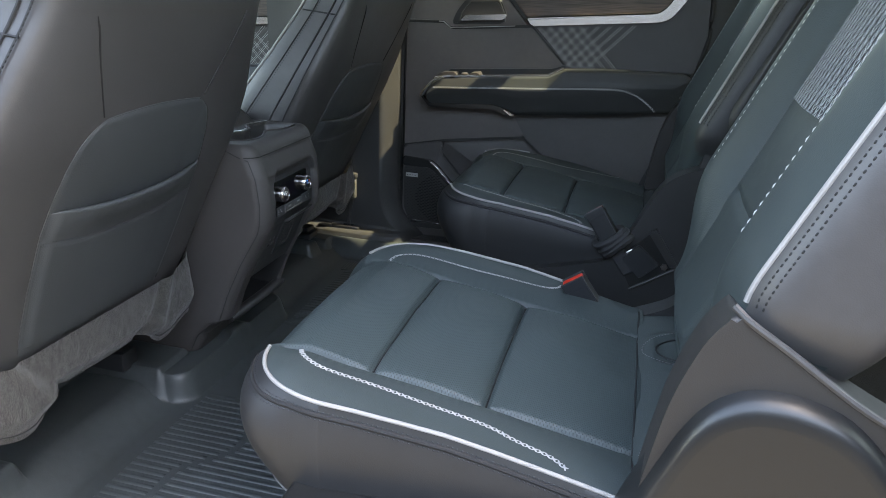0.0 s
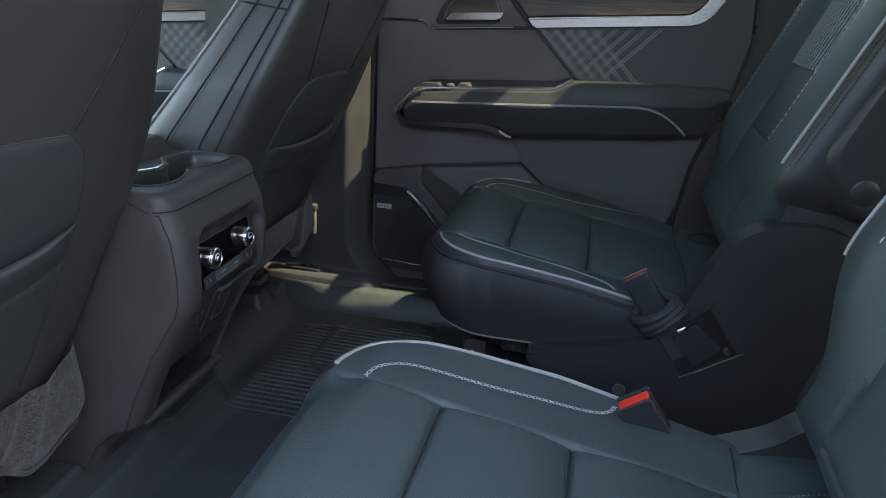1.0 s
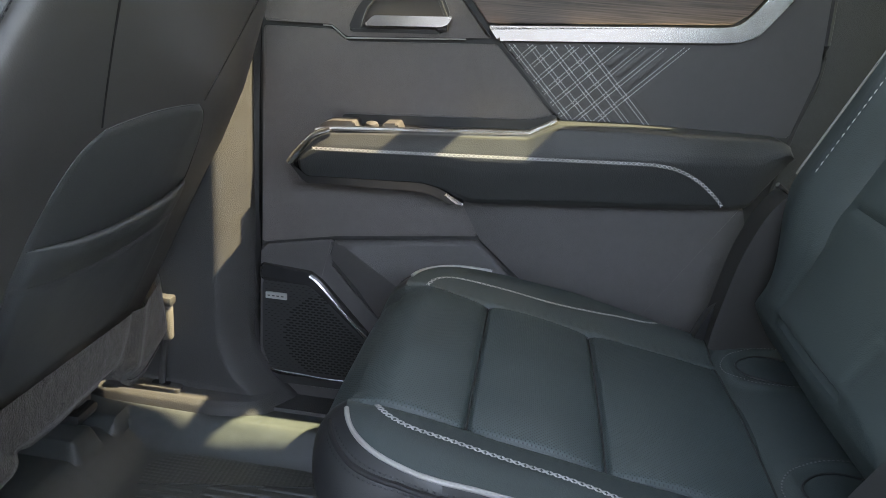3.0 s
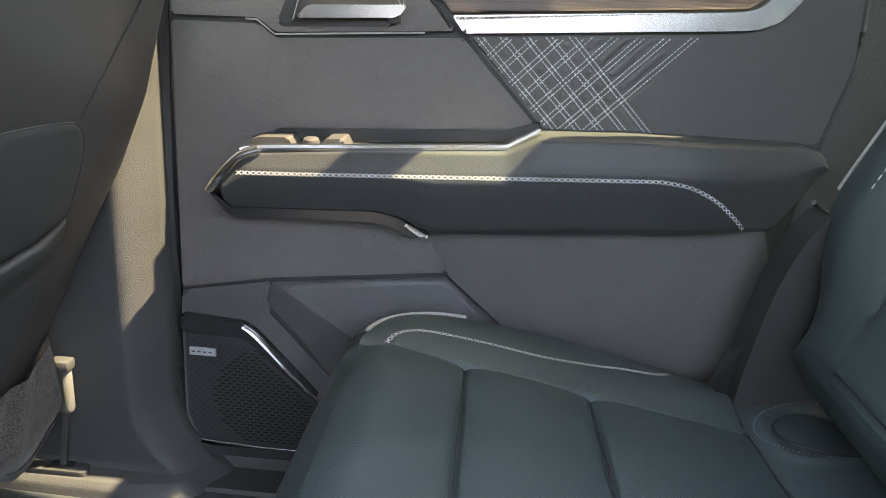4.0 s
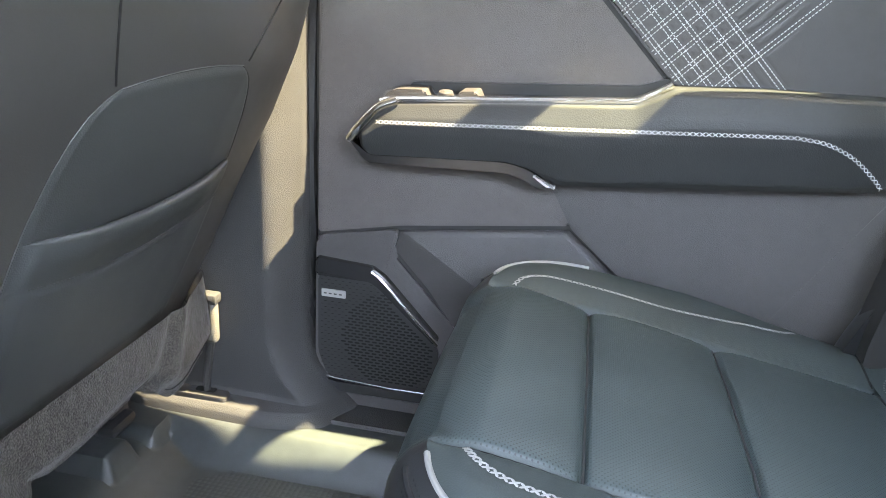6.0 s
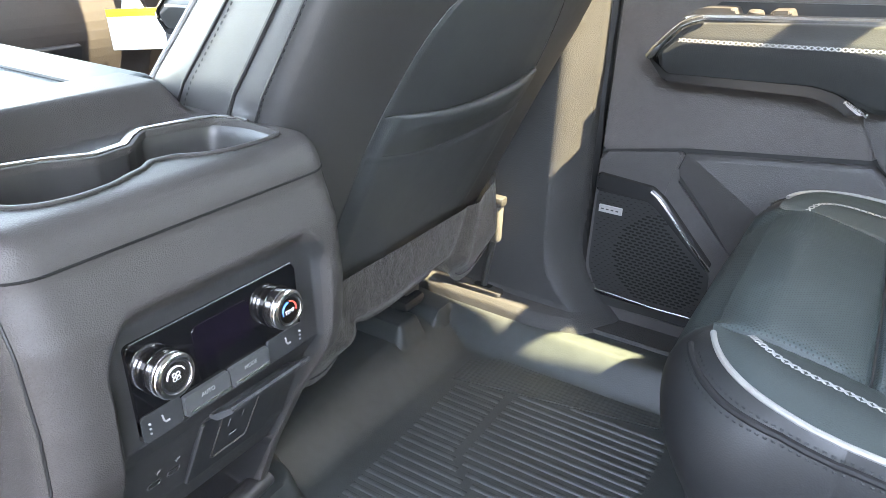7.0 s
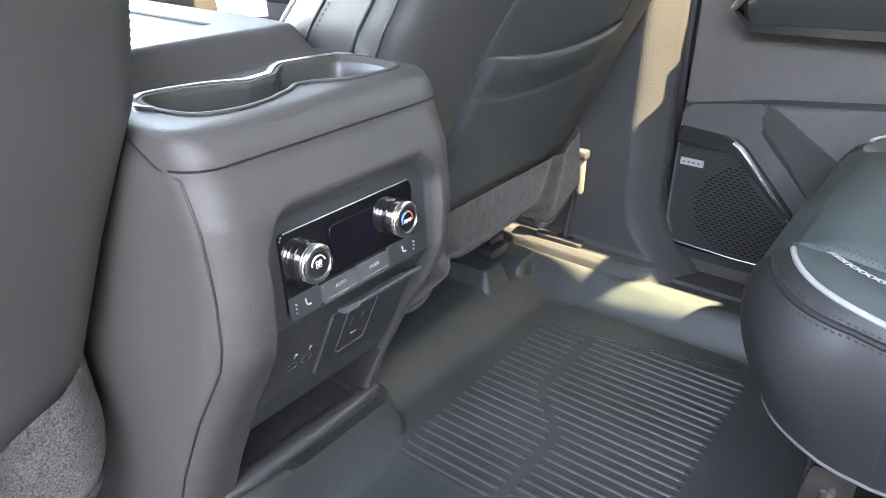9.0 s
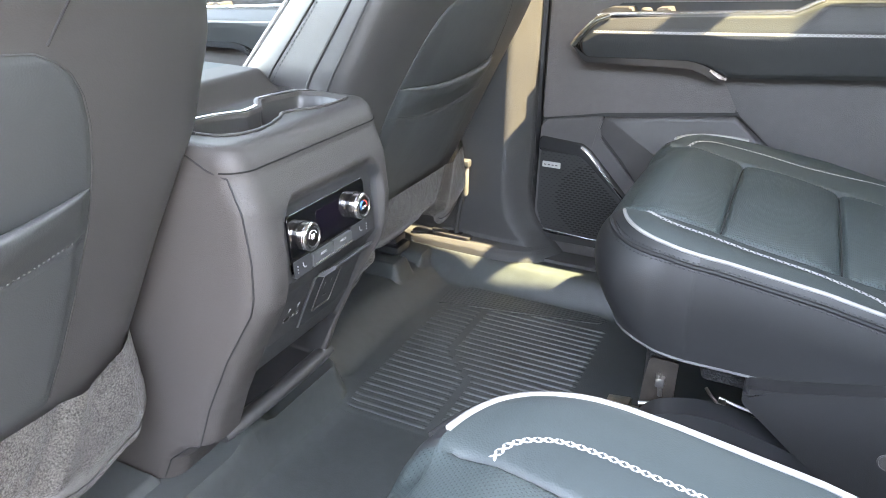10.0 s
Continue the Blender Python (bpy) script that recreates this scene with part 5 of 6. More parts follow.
        band = math.exp(-((z_top - z - 0.043) / 0.003) ** 2) * 0.0016
        roll = 0.008 * smooth(0.040, 0.006, z_top - z)
        tuck = smooth(0, 0.10, min(u, 1 - u) * 2)
        out = 0.0022 + 0.0060 * tuck + (0.0015 + 0.006 * k) * e + roll * (0.25 * tuck + 0.75 * e) - band
        if v > 0.84:
            a = (v - 0.84) / 0.16 * math.pi
            r = 0.0008 + 0.0030 * tuck + 0.0035 * e
            return on_panel(lat, z + r * math.sin(a), out - r * (1 - math.cos(a)))
        return on_panel(lat, z, out)
    pk = part("map_pocket", sheet(pocket, 70, 90), PANEL_VINYL, bk)
    st = [Vector(pocket(u, 0.84 * (hem_z((-1 + 2 * u) * 0.168) - 0.040 - 0.30) / (hem_z((-1 + 2 * u) * 0.168) - 0.30))) + Vector((0.0006, 0, 0)) for u in np.linspace(0.04, 0.96, 80)]
    bm = bmesh.new()
    running_stitch(bm, st, (1, 0, 0.3), 0.0045, 0.6, 0.0006)
    part("hem_stitches", bm, THREAD_SIDE, pk, kind="stuff")
    # seams, stitching and piping on the inboard flank
    def flank(d0, d1, out, sgn):
        pts = []
        for z in np.linspace(0.40, 0.96, 30):
            k = (z - 0.40) / 0.56
            f = d0 + (d1 - d0) * k
            x = rear_x(z) - 0.030 - f * (rear_x(z) - 0.030 - front_x(z) - 0.03)
            pts.append(P(x, sgn * (half(z) * (1 - 0.015 * f) + out), z))
        return pts
    for sgn in (1, -1):
        part("flank_seam", tube(flank(0.05, 0.02, 0.0005, sgn), 0.0015, 6), THREAD_DARK, bk)
        part("flank_seam", tube(flank(0.28, 0.22, 0.0005, sgn), 0.0022, 6), THREAD_DARK, bk)
        part("flank_seam", tube(flank(0.72, 0.70, 0.0005, sgn), 0.0015, 6), THREAD_DARK, bk)
        bm = bmesh.new()
        for d0, d1 in ((0.035, 0.005), (0.66, 0.64)):
            running_stitch(bm, flank(d0, d1, 0.0008, sgn), (0, s * sgn, 0), 0.0062, 0.62, 0.0008)
        part("flank_stitches", bm, THREAD_SIDE, bk, kind="stuff")
        cap = []
        for f in np.linspace(0.0, 1.0, 16):
            z = 0.737 + 0.008 * f
            cap.append(P(rear_x(z) - 0.030 - f * (rear_x(z) - 0.060 - front_x(z)), sgn * (half(z) * (1 - 0.015 * f) + 0.0005), z))
        part("flank_seam", tube(cap, 0.0016, 6), THREAD_DARK, bk)
    pipe = [P(front_x(z) + 0.017, half(z) * 0.985 - 0.011, z) for z in np.linspace(0.28, 0.96, 34)]
    part("front_piping", tube(pipe, 0.0028, 8), PIPING, bk, "off-white piping")
    # head restraint on two posts, unseen, added to hold back light from ahead
    def rest(u, v):
        a = 2 * math.pi * u
        c, sn = math.cos(a), math.sin(a)
        w = 0.135 * (1 - 0.12 * abs(2 * v - 1) ** 3)
        d = 0.052 * (1 - 0.35 * abs(2 * v - 1) ** 4)
        return P(-0.515 + 0.03 * v + d * math.copysign(abs(c) ** 0.6, c), w * math.copysign(abs(sn) ** 0.5, sn), 1.010 + 0.175 * v)
    hr = part("headrest", sheet(rest, 40, 12, wrap=True, cap=True), LEATHER_SIDE, bk, "black leather head restraint")
    for v in (-0.06, 0.06):
        part("headrest_post", tube([P(-0.51, v, 0.96), P(-0.515, v, 1.03)], 0.006, 10), STEEL, hr)
    # carpet skirt hanging below the backrest and wrapping the corners
    def skirt(u, v):
        t = -1 + 2 * u
        at = abs(t)
        z_top = 0.283 + 0.030 * smooth(0.50, 0.88, at) - 0.028 * smooth(0.93, 1.0, at) ** 2
        z_bot = 0.203 - 0.040 * smooth(0.27, 0.47, at) + 0.022 * smooth(0.50, 0.72, at) + 0.085 * smooth(0.70, 1.0, at) ** 1.4
        z = z_bot + (z_top - z_bot) * v
        if at < 0.70:
            lat = t / 0.70 * 0.235
            x = rear_x(0.285) + 0.012
        else:
            a = (at - 0.70) / 0.30
            lat = math.copysign(0.235 + 0.052 * math.sin(min(1, a * 1.3) * math.pi / 2), t)
            x = rear_x(0.285) + 0.012 - 0.13 * a ** 1.6
        fold = 0.003 * math.sin(t * 9 + 0.6) * (1 - v) + 0.009 * math.exp(-((at - 0.33 - 0.22 * v) / 0.040) ** 2) * (1 - 0.4 * v) - 0.007 * math.exp(-((at - 0.26 - 0.22 * v) / 0.025) ** 2) * (1 - 0.6 * v)
        fuzz = 0.0012 * noise.noise(Vector((t * 60, v * 12, yc * 9)))
        return P(x + fold + fuzz + 0.012 * (1 - v) - 0.020 * smooth(0.35, 0.0, v), lat, z + 0.4 * fuzz)
    bm = sheet(skirt, 180, 26)
    bmesh.ops.solidify(bm, geom=bm.faces[:], thickness=0.005)
    sk = part("carpet_skirt", bm, CARPET, top, "grey carpet skirt hanging at the foot")
    for k in (1, -1):
        hem = [Vector(skirt(0.5 + 0.5 * k * at, 0.10 + 0.10 * smooth(0.75, 0.95, at))) + Vector((0.0015, 0, 0)) for at in np.linspace(0.40, 0.97, 60)]
        part("skirt_seam", tube(hem, 0.0008, 5), THREAD_SIDE, sk)
    # cushion ahead, rails
    def cush(u, v):
        a = 2 * math.pi * u
        c, sn = math.cos(a), math.sin(a)
        lat = 0.265 * math.copysign(abs(c) ** 0.5, c)
        z = 0.26 + 0.10 * math.copysign(abs(sn) ** 0.6, sn) + 0.02 * smooth(0.15, 0.22, abs(lat)) * (sn > 0)
        return P(-0.86 - 0.48 * v, lat, z + 0.03 * v)
    part("seat_cushion", sheet(cush, 48, 20, wrap=True, cap=True), LEATHER, top)
    for v in (-0.20, 0.20):
        part("seat_rail", block(-1.2, -0.86, yc + v - 0.022, yc + v + 0.022, 0.06, 0.10, 0.004), PLASTIC_SMOOTH, top)
    part("rail_cover", block(-0.90, -0.845, yc - s * 0.19 - 0.03, yc - s * 0.19 + 0.03, 0.066, 0.088, 0.01), PLASTIC_SMOOTH, top)
    return top


front_seat(R_SEAT, -1, "black leather front passenger seat with map pocket", 0.019)
front_seat(L_SEAT, 1, "black leather driver seat with map pocket", 0.0)


# ---- centre console ----
CON = 1.266


def con_x(z):
    """The rear crest of the console's two legs, from the floor up."""
    return interp([(0.02, -0.80), (0.10, -0.757), (0.132, -0.722), (0.141, -0.702), (0.20, -0.680), (0.273, -0.645), (0.303, -0.627), (0.340, -0.605), (0.36, -0.599), (0.40, -0.597), (0.45, -0.603), (0.483, -0.616), (0.52, -0.63)], z)


def fascia_x(z):
    """The recessed face between the legs."""
    return interp([(0.14, -0.730), (0.20, -0.690), (0.26, -0.655), (0.30, -0.639), (0.333, -0.624), (0.356, -0.6085), (0.432, -0.6140), (0.47, -0.620)], z)


def on_console(y, z, out=0.0):
    """A point on the recessed fascia, out metres proud of it."""
    return Vector((fascia_x(z) + out, CON + y, z))


def console():
    top = group_node("centre_console", "charcoal plastic centre console with cup holders and rear climate panel", "console", at=(-0.8, CON, 0.0))
    HW, ZR = 0.134, 0.483

    def face(u, v):
        """The shell: v runs up the rear face to the seam, over the rounded edge and forward along the top; u runs across and on along both flanks."""
        t = -1 + 2 * u
        turn = min(1.0, max(0.0, (v - 0.66) / 0.12)) * math.pi / 2
        inset = 1 - math.cos(turn)
        z = 0.02 + (ZR - 0.02) * min(v, 0.66) / 0.66
        xr = con_x(z) - 0.026 * inset - 0.175 * max(0.0, (v - 0.78) / 0.22)
        w = HW - 0.008 * smooth(0.15, 0.03, z) - 0.012 * inset
        r = 0.030 - 0.021 * inset
        zz = z + 0.029 * math.sin(turn)
        if abs(t) > 0.80:
            k = (abs(t) - 0.80) / 0.20
            if k < 0.6:
                a = k / 0.6 * math.pi / 2
                return (xr - r + r * math.cos(a), CON + math.copysign(w - r + r * math.sin(a), t), zz)
            k = (k - 0.6) / 0.4
            return (xr - r - 0.55 * k, CON + math.copysign(w + 0.012 * k * (v < 0.66), t), zz)
        lat = t / 0.80 * (w - r)
        x = xr
        if v < 0.66:
            edge = interp([(0.20, 0.079), (0.30, 0.083), (0.36, 0.092)], z) if lat < 0 else interp([(0.20, 0.1035), (0.36, 0.1015)], z)
            round_top = 0.022 * smooth(edge - 0.03, edge, abs(lat)) ** 2
            rec = (1 - smooth(edge - 0.008, edge + 0.002, abs(lat))) * smooth(0.456, 0.436, z + round_top) * smooth(0.138, 0.143, z)
            deep = smooth(0.2165, 0.2145, z) * smooth(0.139, 0.142, z) * (1 - smooth(edge - 0.006, edge - 0.002, abs(lat)))
            x += (min(fascia_x(z), xr - 0.002) - xr) * rec - 0.17 * deep
        elif v > 0.78:
            zz += 0.026 * smooth(-0.741, -0.772, x) * (1 - smooth(0.094, 0.118, abs(lat)))
        return (x, CON + lat, zz)
    bm = sheet(face, 220, 240)

    # open the cup tray along its rim
    rim = [(-0.722, -0.098), (-0.700, -0.104), (-0.680, -0.103), (-0.660, -0.097), (-0.649, -0.082), (-0.645, -0.061), (-0.648, -0.035), (-0.654, -0.021), (-0.658, -0.007), (-0.667, 0.006), (-0.664, 0.022), (-0.652, 0.037), (-0.646, 0.055),
           (-0.6445, 0.080), (-0.6445, 0.100), (-0.651, 0.112), (-0.692, 0.116), (-0.719, 0.107), (-0.727, 0.069), (-0.731, 0.046), (-0.723, 0.034), (-0.708, 0.017), (-0.703, -0.013), (-0.720, -0.041), (-0.727, -0.066), (-0.730, -0.086)]
    rim = rounded(rim, [0.003 if k in (8, 9, 10, 19, 20, 21, 22) else 0.009 for k in range(len(rim))], 4)

    def in_tray(p):
        if p.z < 0.505:
            return False
        x, y, hit = p.x, p.y - CON, False
        for (x0, y0), (x1, y1) in zip(rim, rim[1:] + rim[:1]):
            if (y0 > y) != (y1 > y) and x < x0 + (y - y0) / (y1 - y0) * (x1 - x0):
                hit = not hit
        return hit
    kill = [f for f in bm.faces if in_tray(f.calc_center_median())]
    bmesh.ops.delete(bm, geom=kill, context="FACES")
    for f in bm.faces:
        q = f.calc_center_median()
        lim = interp([(0.20, 0.079), (0.30, 0.083), (0.36, 0.092)], q.z) if q.y < CON else interp([(0.20, 0.1035), (0.36, 0.1015)], q.z)
        if 0.143 < q.z < 0.440 and abs(q.y - CON) < lim - 0.003 and q.x > -0.95:
            f.material_index = 1
        # inner faces of the foot opening go near-black, its deep shade put into the colour
        if 0.130 < q.z < 0.217 and q.x < con_x(q.z) - 0.014 and abs(q.y - CON) < 0.112:
            f.material_index = 2
    body = part("console_body", bm, [PLASTIC, FASCIA, RUBBER], top)
    cx, cy = -0.686, 0.008
    nr = len(rim)

    def well(u, v):
        x, y = rim[int(round(u * nr)) % nr]
        k = 1 - 0.04 * smooth(0, 0.12, v) - 0.13 * v
        return (cx + (x - cx) * k, CON + cy + (y - cy) * k, 0.5125 - 0.070 * v)
    bm = sheet(well, nr, 10, wrap=True)
    bm.verts.ensure_lookup_table()
    bm.faces.new([bm.verts[i] for i in range(len(bm.verts) - nr, len(bm.verts))])
    part("cup_tray", bm, CUP_WALL, top)
    for yy in (-0.058, 0.066):
        part("cup_seat", disc_stack([(0.026, 0.0), (0.026, 0.006), (0.0235, 0.007), (0.0225, 0.003), (0.001, 0.003)], 32, (-0.690, CON + yy, 0.4428), (0, 0, 1)), PLASTIC_SMOOTH, top)

    def band(offs, mat, name, label, test):
        """A flat-topped strip that follows the rim; offs are its inner and outer shift and its height."""
        pts = [(x, y) for x, y in rim]
        bm = bmesh.new()
        rows = []
        n = len(pts)
        for i in range(n):
            d = Vector((pts[(i + 1) % n][0] - pts[i - 1][0], pts[(i + 1) % n][1] - pts[i - 1][1]))
            nn = Vector((d.y, -d.x)).normalized()
            w = test(*pts[i])
            prof = [(offs[0], -0.004), (offs[0], offs[2] * 0.8), (offs[0] + 0.0008, offs[2]), (offs[0] + (offs[1] - offs[0]) * w - 0.0008, offs[2]), (offs[0] + (offs[1] - offs[0]) * w, offs[2] * 0.6), (offs[0] + (offs[1] - offs[0]) * w, -0.004)]
            rows.append([bm.verts.new((pts[i][0] + nn.x * a, CON + pts[i][1] + nn.y * a, 0.5125 + h)) for a, h in prof])
        for i in range(n):
            a, b = rows[i], rows[(i + 1) % n]
            if test(*pts[i]) < 0.12 or test(*pts[(i + 1) % n]) < 0.12:
                continue
            for k in range(len(a) - 1):
                bm.faces.new((a[k], a[k + 1], b[k + 1], b[k]))
        return part(name, bm, mat, top, label)
    area = sum(a[0] * b[1] - b[0] * a[1] for a, b in zip(rim, rim[1:] + rim[:1]))
    if area < 0:
        rim.reverse()
    band((-0.0035, -0.0003, 0.0016), PLASTIC, "cup_rim", "dark plastic rim", lambda x, y: 1.0)
    band((0.0, 0.0062, 0.0026), CHROME, "cup_rim_accent", "polished chrome accent", lambda x, y: smooth(-0.684, -0.704, x))
    # seam under the top and along the flank
    seam = [tuple(Vector(face(u, 0.675)) + Vector((0.0002, 0, 0))) for u in np.linspace(0.05, 0.95, 120)]
    part("seam_line", tube(seam, 0.0009, 6), VOID, body)
    for sgn, u in ((-1, 0.060), (1, 0.940)):
        gap = [tuple(Vector(face(u, v)) + Vector((0.0002, sgn * 0.0002, 0))) for v in np.linspace(0.06, 0.66, 60)]
        gap += [(x, CON + sgn * (HW + 0.0005 - 0.012 * i), z) for x, z, i in ((-0.650, 0.489, 0.02), (-0.680, 0.501, 0.216), (-0.72, 0.506, 0.39))]
        part("panel_gap", tube(gap, 0.0011, 6, up=(0, 1, 0)), RUBBER, body)
    # sill of the opening at the foot
    lip = [(-0.713, CON - 0.100, 0.137), (-0.708, CON - 0.07, 0.139), (-0.705, CON, 0.140), (-0.706, CON + 0.09, 0.140), (-0.709, CON + 0.118, 0.140)]
    part("foot_lip", tube(spline(lip, 8), 0.013, 14, flat=0.7), FASCIA, top)
    # armrest lid ahead
    lid = part("armrest_lid", block(-1.28, -0.814, CON - 0.137, CON + 0.137, 0.470, 0.532, 0.014, 3), LEATHER, top, "padded black leather armrest lid")
    for y in (-0.055, 0.055):
        part("lid_seam", tube([(-1.27, CON + y + 0.006, 0.5318), (-0.830, CON + y + 0.006, 0.5318), (-0.817, CON + y + 0.006, 0.526), (-0.8135, CON + y + 0.006, 0.510)], 0.0024, 6, up=(0, 1, 0)), THREAD_DARK, lid)
        bm = bmesh.new()
        running_stitch(bm, [(-1.26, CON + y, 0.5324), (-0.830, CON + y, 0.5324)], (0, 0, 1), 0.006, 0.6, 0.0009)
        part("lid_stitches", bm, THREAD_DIM, lid, kind="stuff")
    part("console_front", block(-1.9, -1.2, CON - 0.14, CON + 0.14, 0.0, 0.46, 0.02, 3), PLASTIC, top)
    # climate panel
    def quad(y0, y1, z0, z1, out, depth, r=0.003):
        """A rounded plate that follows the fascia's slope."""
        poly = rounded([(y0, z0), (y1, z0), (y1, z1), (y0, z1)], r)
        bm = bmesh.new()
        a = [bm.verts.new(on_console(y, z, out)) for y, z in poly]
        b = [bm.verts.new(on_console(y, z, out - depth)) for y, z in poly]
        f = bm.faces.new(a)
        bm.faces.new(b[::-1])
        for i in range(len(a)):
            bm.faces.new((a[i], b[i], b[(i + 1) % len(a)], a[(i + 1) % len(a)]))
        bmesh.ops.bevel(bm, geom=list(f.edges), offset=0.0012, segments=2, profile=0.5, affect="EDGES")
        return bm
    pan = part("climate_panel", quad(-0.0735, 0.0735, 0.3600, 0.4285, 0.0030, 0.02, 0.005), GLOSS, top, "gloss black climate display")
    part("panel_edge", tube([on_console(-0.070, 0.4288, 0.0028), on_console(0.070, 0.4288, 0.0028)], 0.0006, 6), CHROME_DARK, pan)
    part("display", quad(-0.025, 0.025, 0.391, 0.419, 0.0033, 0.003), SCREEN, pan)
    n = Vector((1, 0, 0.072)).normalized()
    for y, kind in ((-0.051, "fan"), (0.051, "temp")):
        c = on_console(y, 0.4015, 0.003)
        knob = part("knob_base", disc_stack([(0.0160, -0.002), (0.0160, 0.0020), (0.0150, 0.0026), (0.0138, 0.0026), (0.0138, 0.005)], 40, c, n), GLOSS, pan)
        part("knob_collar", disc_stack([(0.0138, 0.0024), (0.0142, 0.0030), (0.0142, 0.0062), (0.0132, 0.0066)], 48, c, n), CHROME, knob, "chrome collar")
        ring = part("knob_ring", disc_stack([(0.0135, 0.0064), (0.0150, 0.0070), (0.0152, 0.0090), (0.0146, 0.0094), (0.0150, 0.0098), (0.0155, 0.0104), (0.0155, 0.0118), (0.0148, 0.0128), (0.0124, 0.0140), (0.0116, 0.0140), (0.0112, 0.0134)], 48, c, n), CHROME, knob, "knurled chrome ring")
        bm = bmesh.new()
        for k in range(60):
            a = 2 * math.pi * k / 60
            d = Vector((0, math.cos(a), math.sin(a)))
            tube([c + n * 0.0074 + d * 0.0152, c + n * 0.0089 + d * 0.0152], 0.0003, 4, bm=bm)
        part("knurling", bm, CHROME_DARK, knob)
        part("knob_face", disc_stack([(0.0115, 0.0105), (0.0115, 0.0134), (0.0100, 0.0136), (0.0097, 0.0131), (0.0005, 0.0131)], 40, c, n), PLASTIC_SMOOTH, knob)
        bm = bmesh.new()

        def mark(pts, r=0.0007):
            tube([c + n * 0.0134 + Vector((0, a, b)) for a, b in pts], r, 5, bm=bm)
        if kind == "fan":
            for a, b in ((-0.0015, 0.0015), (0.0015, 0.0015), (-0.0015, -0.0015), (0.0015, -0.0015)):
                mark([(a + 0.0013 * math.cos(t), b + 0.0013 * math.sin(t)) for t in np.linspace(0, 6.28, 12)], 0.0003)
            mark([(0.0068 * math.cos(t), 0.0068 * math.sin(t)) for t in np.linspace(0.3, 3.1, 16)], 0.0004)
            part("fan_mark", bm, WHITE_MARK, knob)
        else:
            mark([(0.0068 * math.cos(t), 0.0068 * math.sin(t)) for t in np.linspace(1.75, 3.5, 10)], 0.0006)
            part("cold_mark", bm, BLUE_MARK, knob)
            bm = bmesh.new()
            mark([(0.0068 * math.cos(t), 0.0068 * math.sin(t)) for t in np.linspace(-0.3, 1.4, 10)], 0.0006)
            part("hot_mark", bm, RED_MARK, knob)
            label_on("temp_label", "TEMP", c + n * 0.0134 + Vector((0, 0, -0.0012)), 0.0042, knob, n)
    # buttons below the display
    for y0, y1, dots in ((-0.0735, -0.0425, -1), (0.0365, 0.0735, 1)):
        btn = part("seat_heat_button", quad(y0, y1, 0.3600, 0.3785, 0.0042, 0.01, 0.002), BUTTON_DARK, pan)
        yc = (y0 + y1) / 2 + 0.002
        bm = bmesh.new()
        tube([on_console(yc + a, 0.3692 + b, 0.0046) for a, b in ((-0.0022, 0.0040), (-0.0016, 0.0), (-0.0002, -0.0018), (0.0026, -0.0018))], 0.0007, 6, bm=bm)
        part("seat_mark", bm, PRINT_DIM, btn)
        bm = bmesh.new()
        for k in range(3):
            block(fascia_x(0.365) + 0.003, fascia_x(0.365) + 0.0050, CON + yc + dots * 0.0125, CON + yc + dots * 0.0125 + 0.0012, 0.3648 + 0.0035 * k, 0.3658 + 0.0035 * k, 0.0, bm=bm)
        part("level_dots", bm, PRINT_DIM, btn)
    for y0, y1, txt in ((-0.0415, -0.0030, "AUTO"), (-0.0020, 0.0355, "MODE")):
        btn = part("mode_button", quad(y0, y1, 0.3612, 0.3765, 0.0062, 0.02, 0.002), BUTTON, pan)
        part("button_edge", tube([on_console(y0 + 0.003, 0.3642, 0.0064), on_console(y1 - 0.001, 0.3642, 0.0064)], 0.0009, 6), CHROME, btn)
        label_on("button_label", txt, on_console((y0 + y1) / 2, 0.3715, 0.0066), 0.0042, btn, n, PRINT_DIM)
    # sockets under the buttons
    out_plate = part("outlet_plate", quad(-0.014, 0.072, 0.256, 0.330, 0.0020, 0.012, 0.004), PLASTIC_SMOOTH, top, "power outlet with its flap open")
    part("plate_edge", tube([on_console(-0.0135, 0.327, 0.0022), on_console(-0.0135, 0.259, 0.0022), on_console(-0.011, 0.2565, 0.0022)], 0.0011, 6, up=(0, 1, 0)), BUTTON, out_plate)
    rim_pts = rounded([(0.008, 0.270), (0.046, 0.270), (0.046, 0.322), (0.008, 0.322)], 0.004)
    part("socket_frame", tube([on_console(a, b, 0.0022) for a, b in rim_pts + rim_pts[:1]], 0.0009, 6), PLASTIC, out_plate)
    for a, b, h in ((0.020, 0.305, 0.0100), (0.034, 0.306, 0.0085)):
        part("outlet_slot", quad(a - 0.0013, a + 0.0013, b - h / 2, b + h / 2, 0.0024, 0.002, 0.0005), VOID, out_plate)
        part("slot_edge", tube([on_console(a - 0.0019, b + h / 2, 0.0022), on_console(a - 0.0019, b - h / 2, 0.0022)], 0.0006, 5, up=(0, 1, 0)), PRINT_DIM, out_plate)
    part("outlet_slot", quad(0.0235, 0.0305, 0.2870, 0.2930, 0.0024, 0.002, 0.002), VOID, out_plate)
    part("slot_edge", tube([on_console(0.0235, 0.2866, 0.0022), on_console(0.0305, 0.2866, 0.0022)], 0.0006, 5), PRINT_DIM, out_plate)
    # raised lid, hinged along the plate's upper edge
    prof = [(-0.003, 0.3300), (0.005, 0.3310), (0.0225, 0.3450), (0.0235, 0.3490), (0.0215, 0.3495), (0.003, 0.3352), (-0.003, 0.3345)]
    bm = bmesh.new()
    rings = [[bm.verts.new((fascia_x(0.337) + a, CON + y, b)) for a, b in prof] for y in (-0.008, 0.074)]
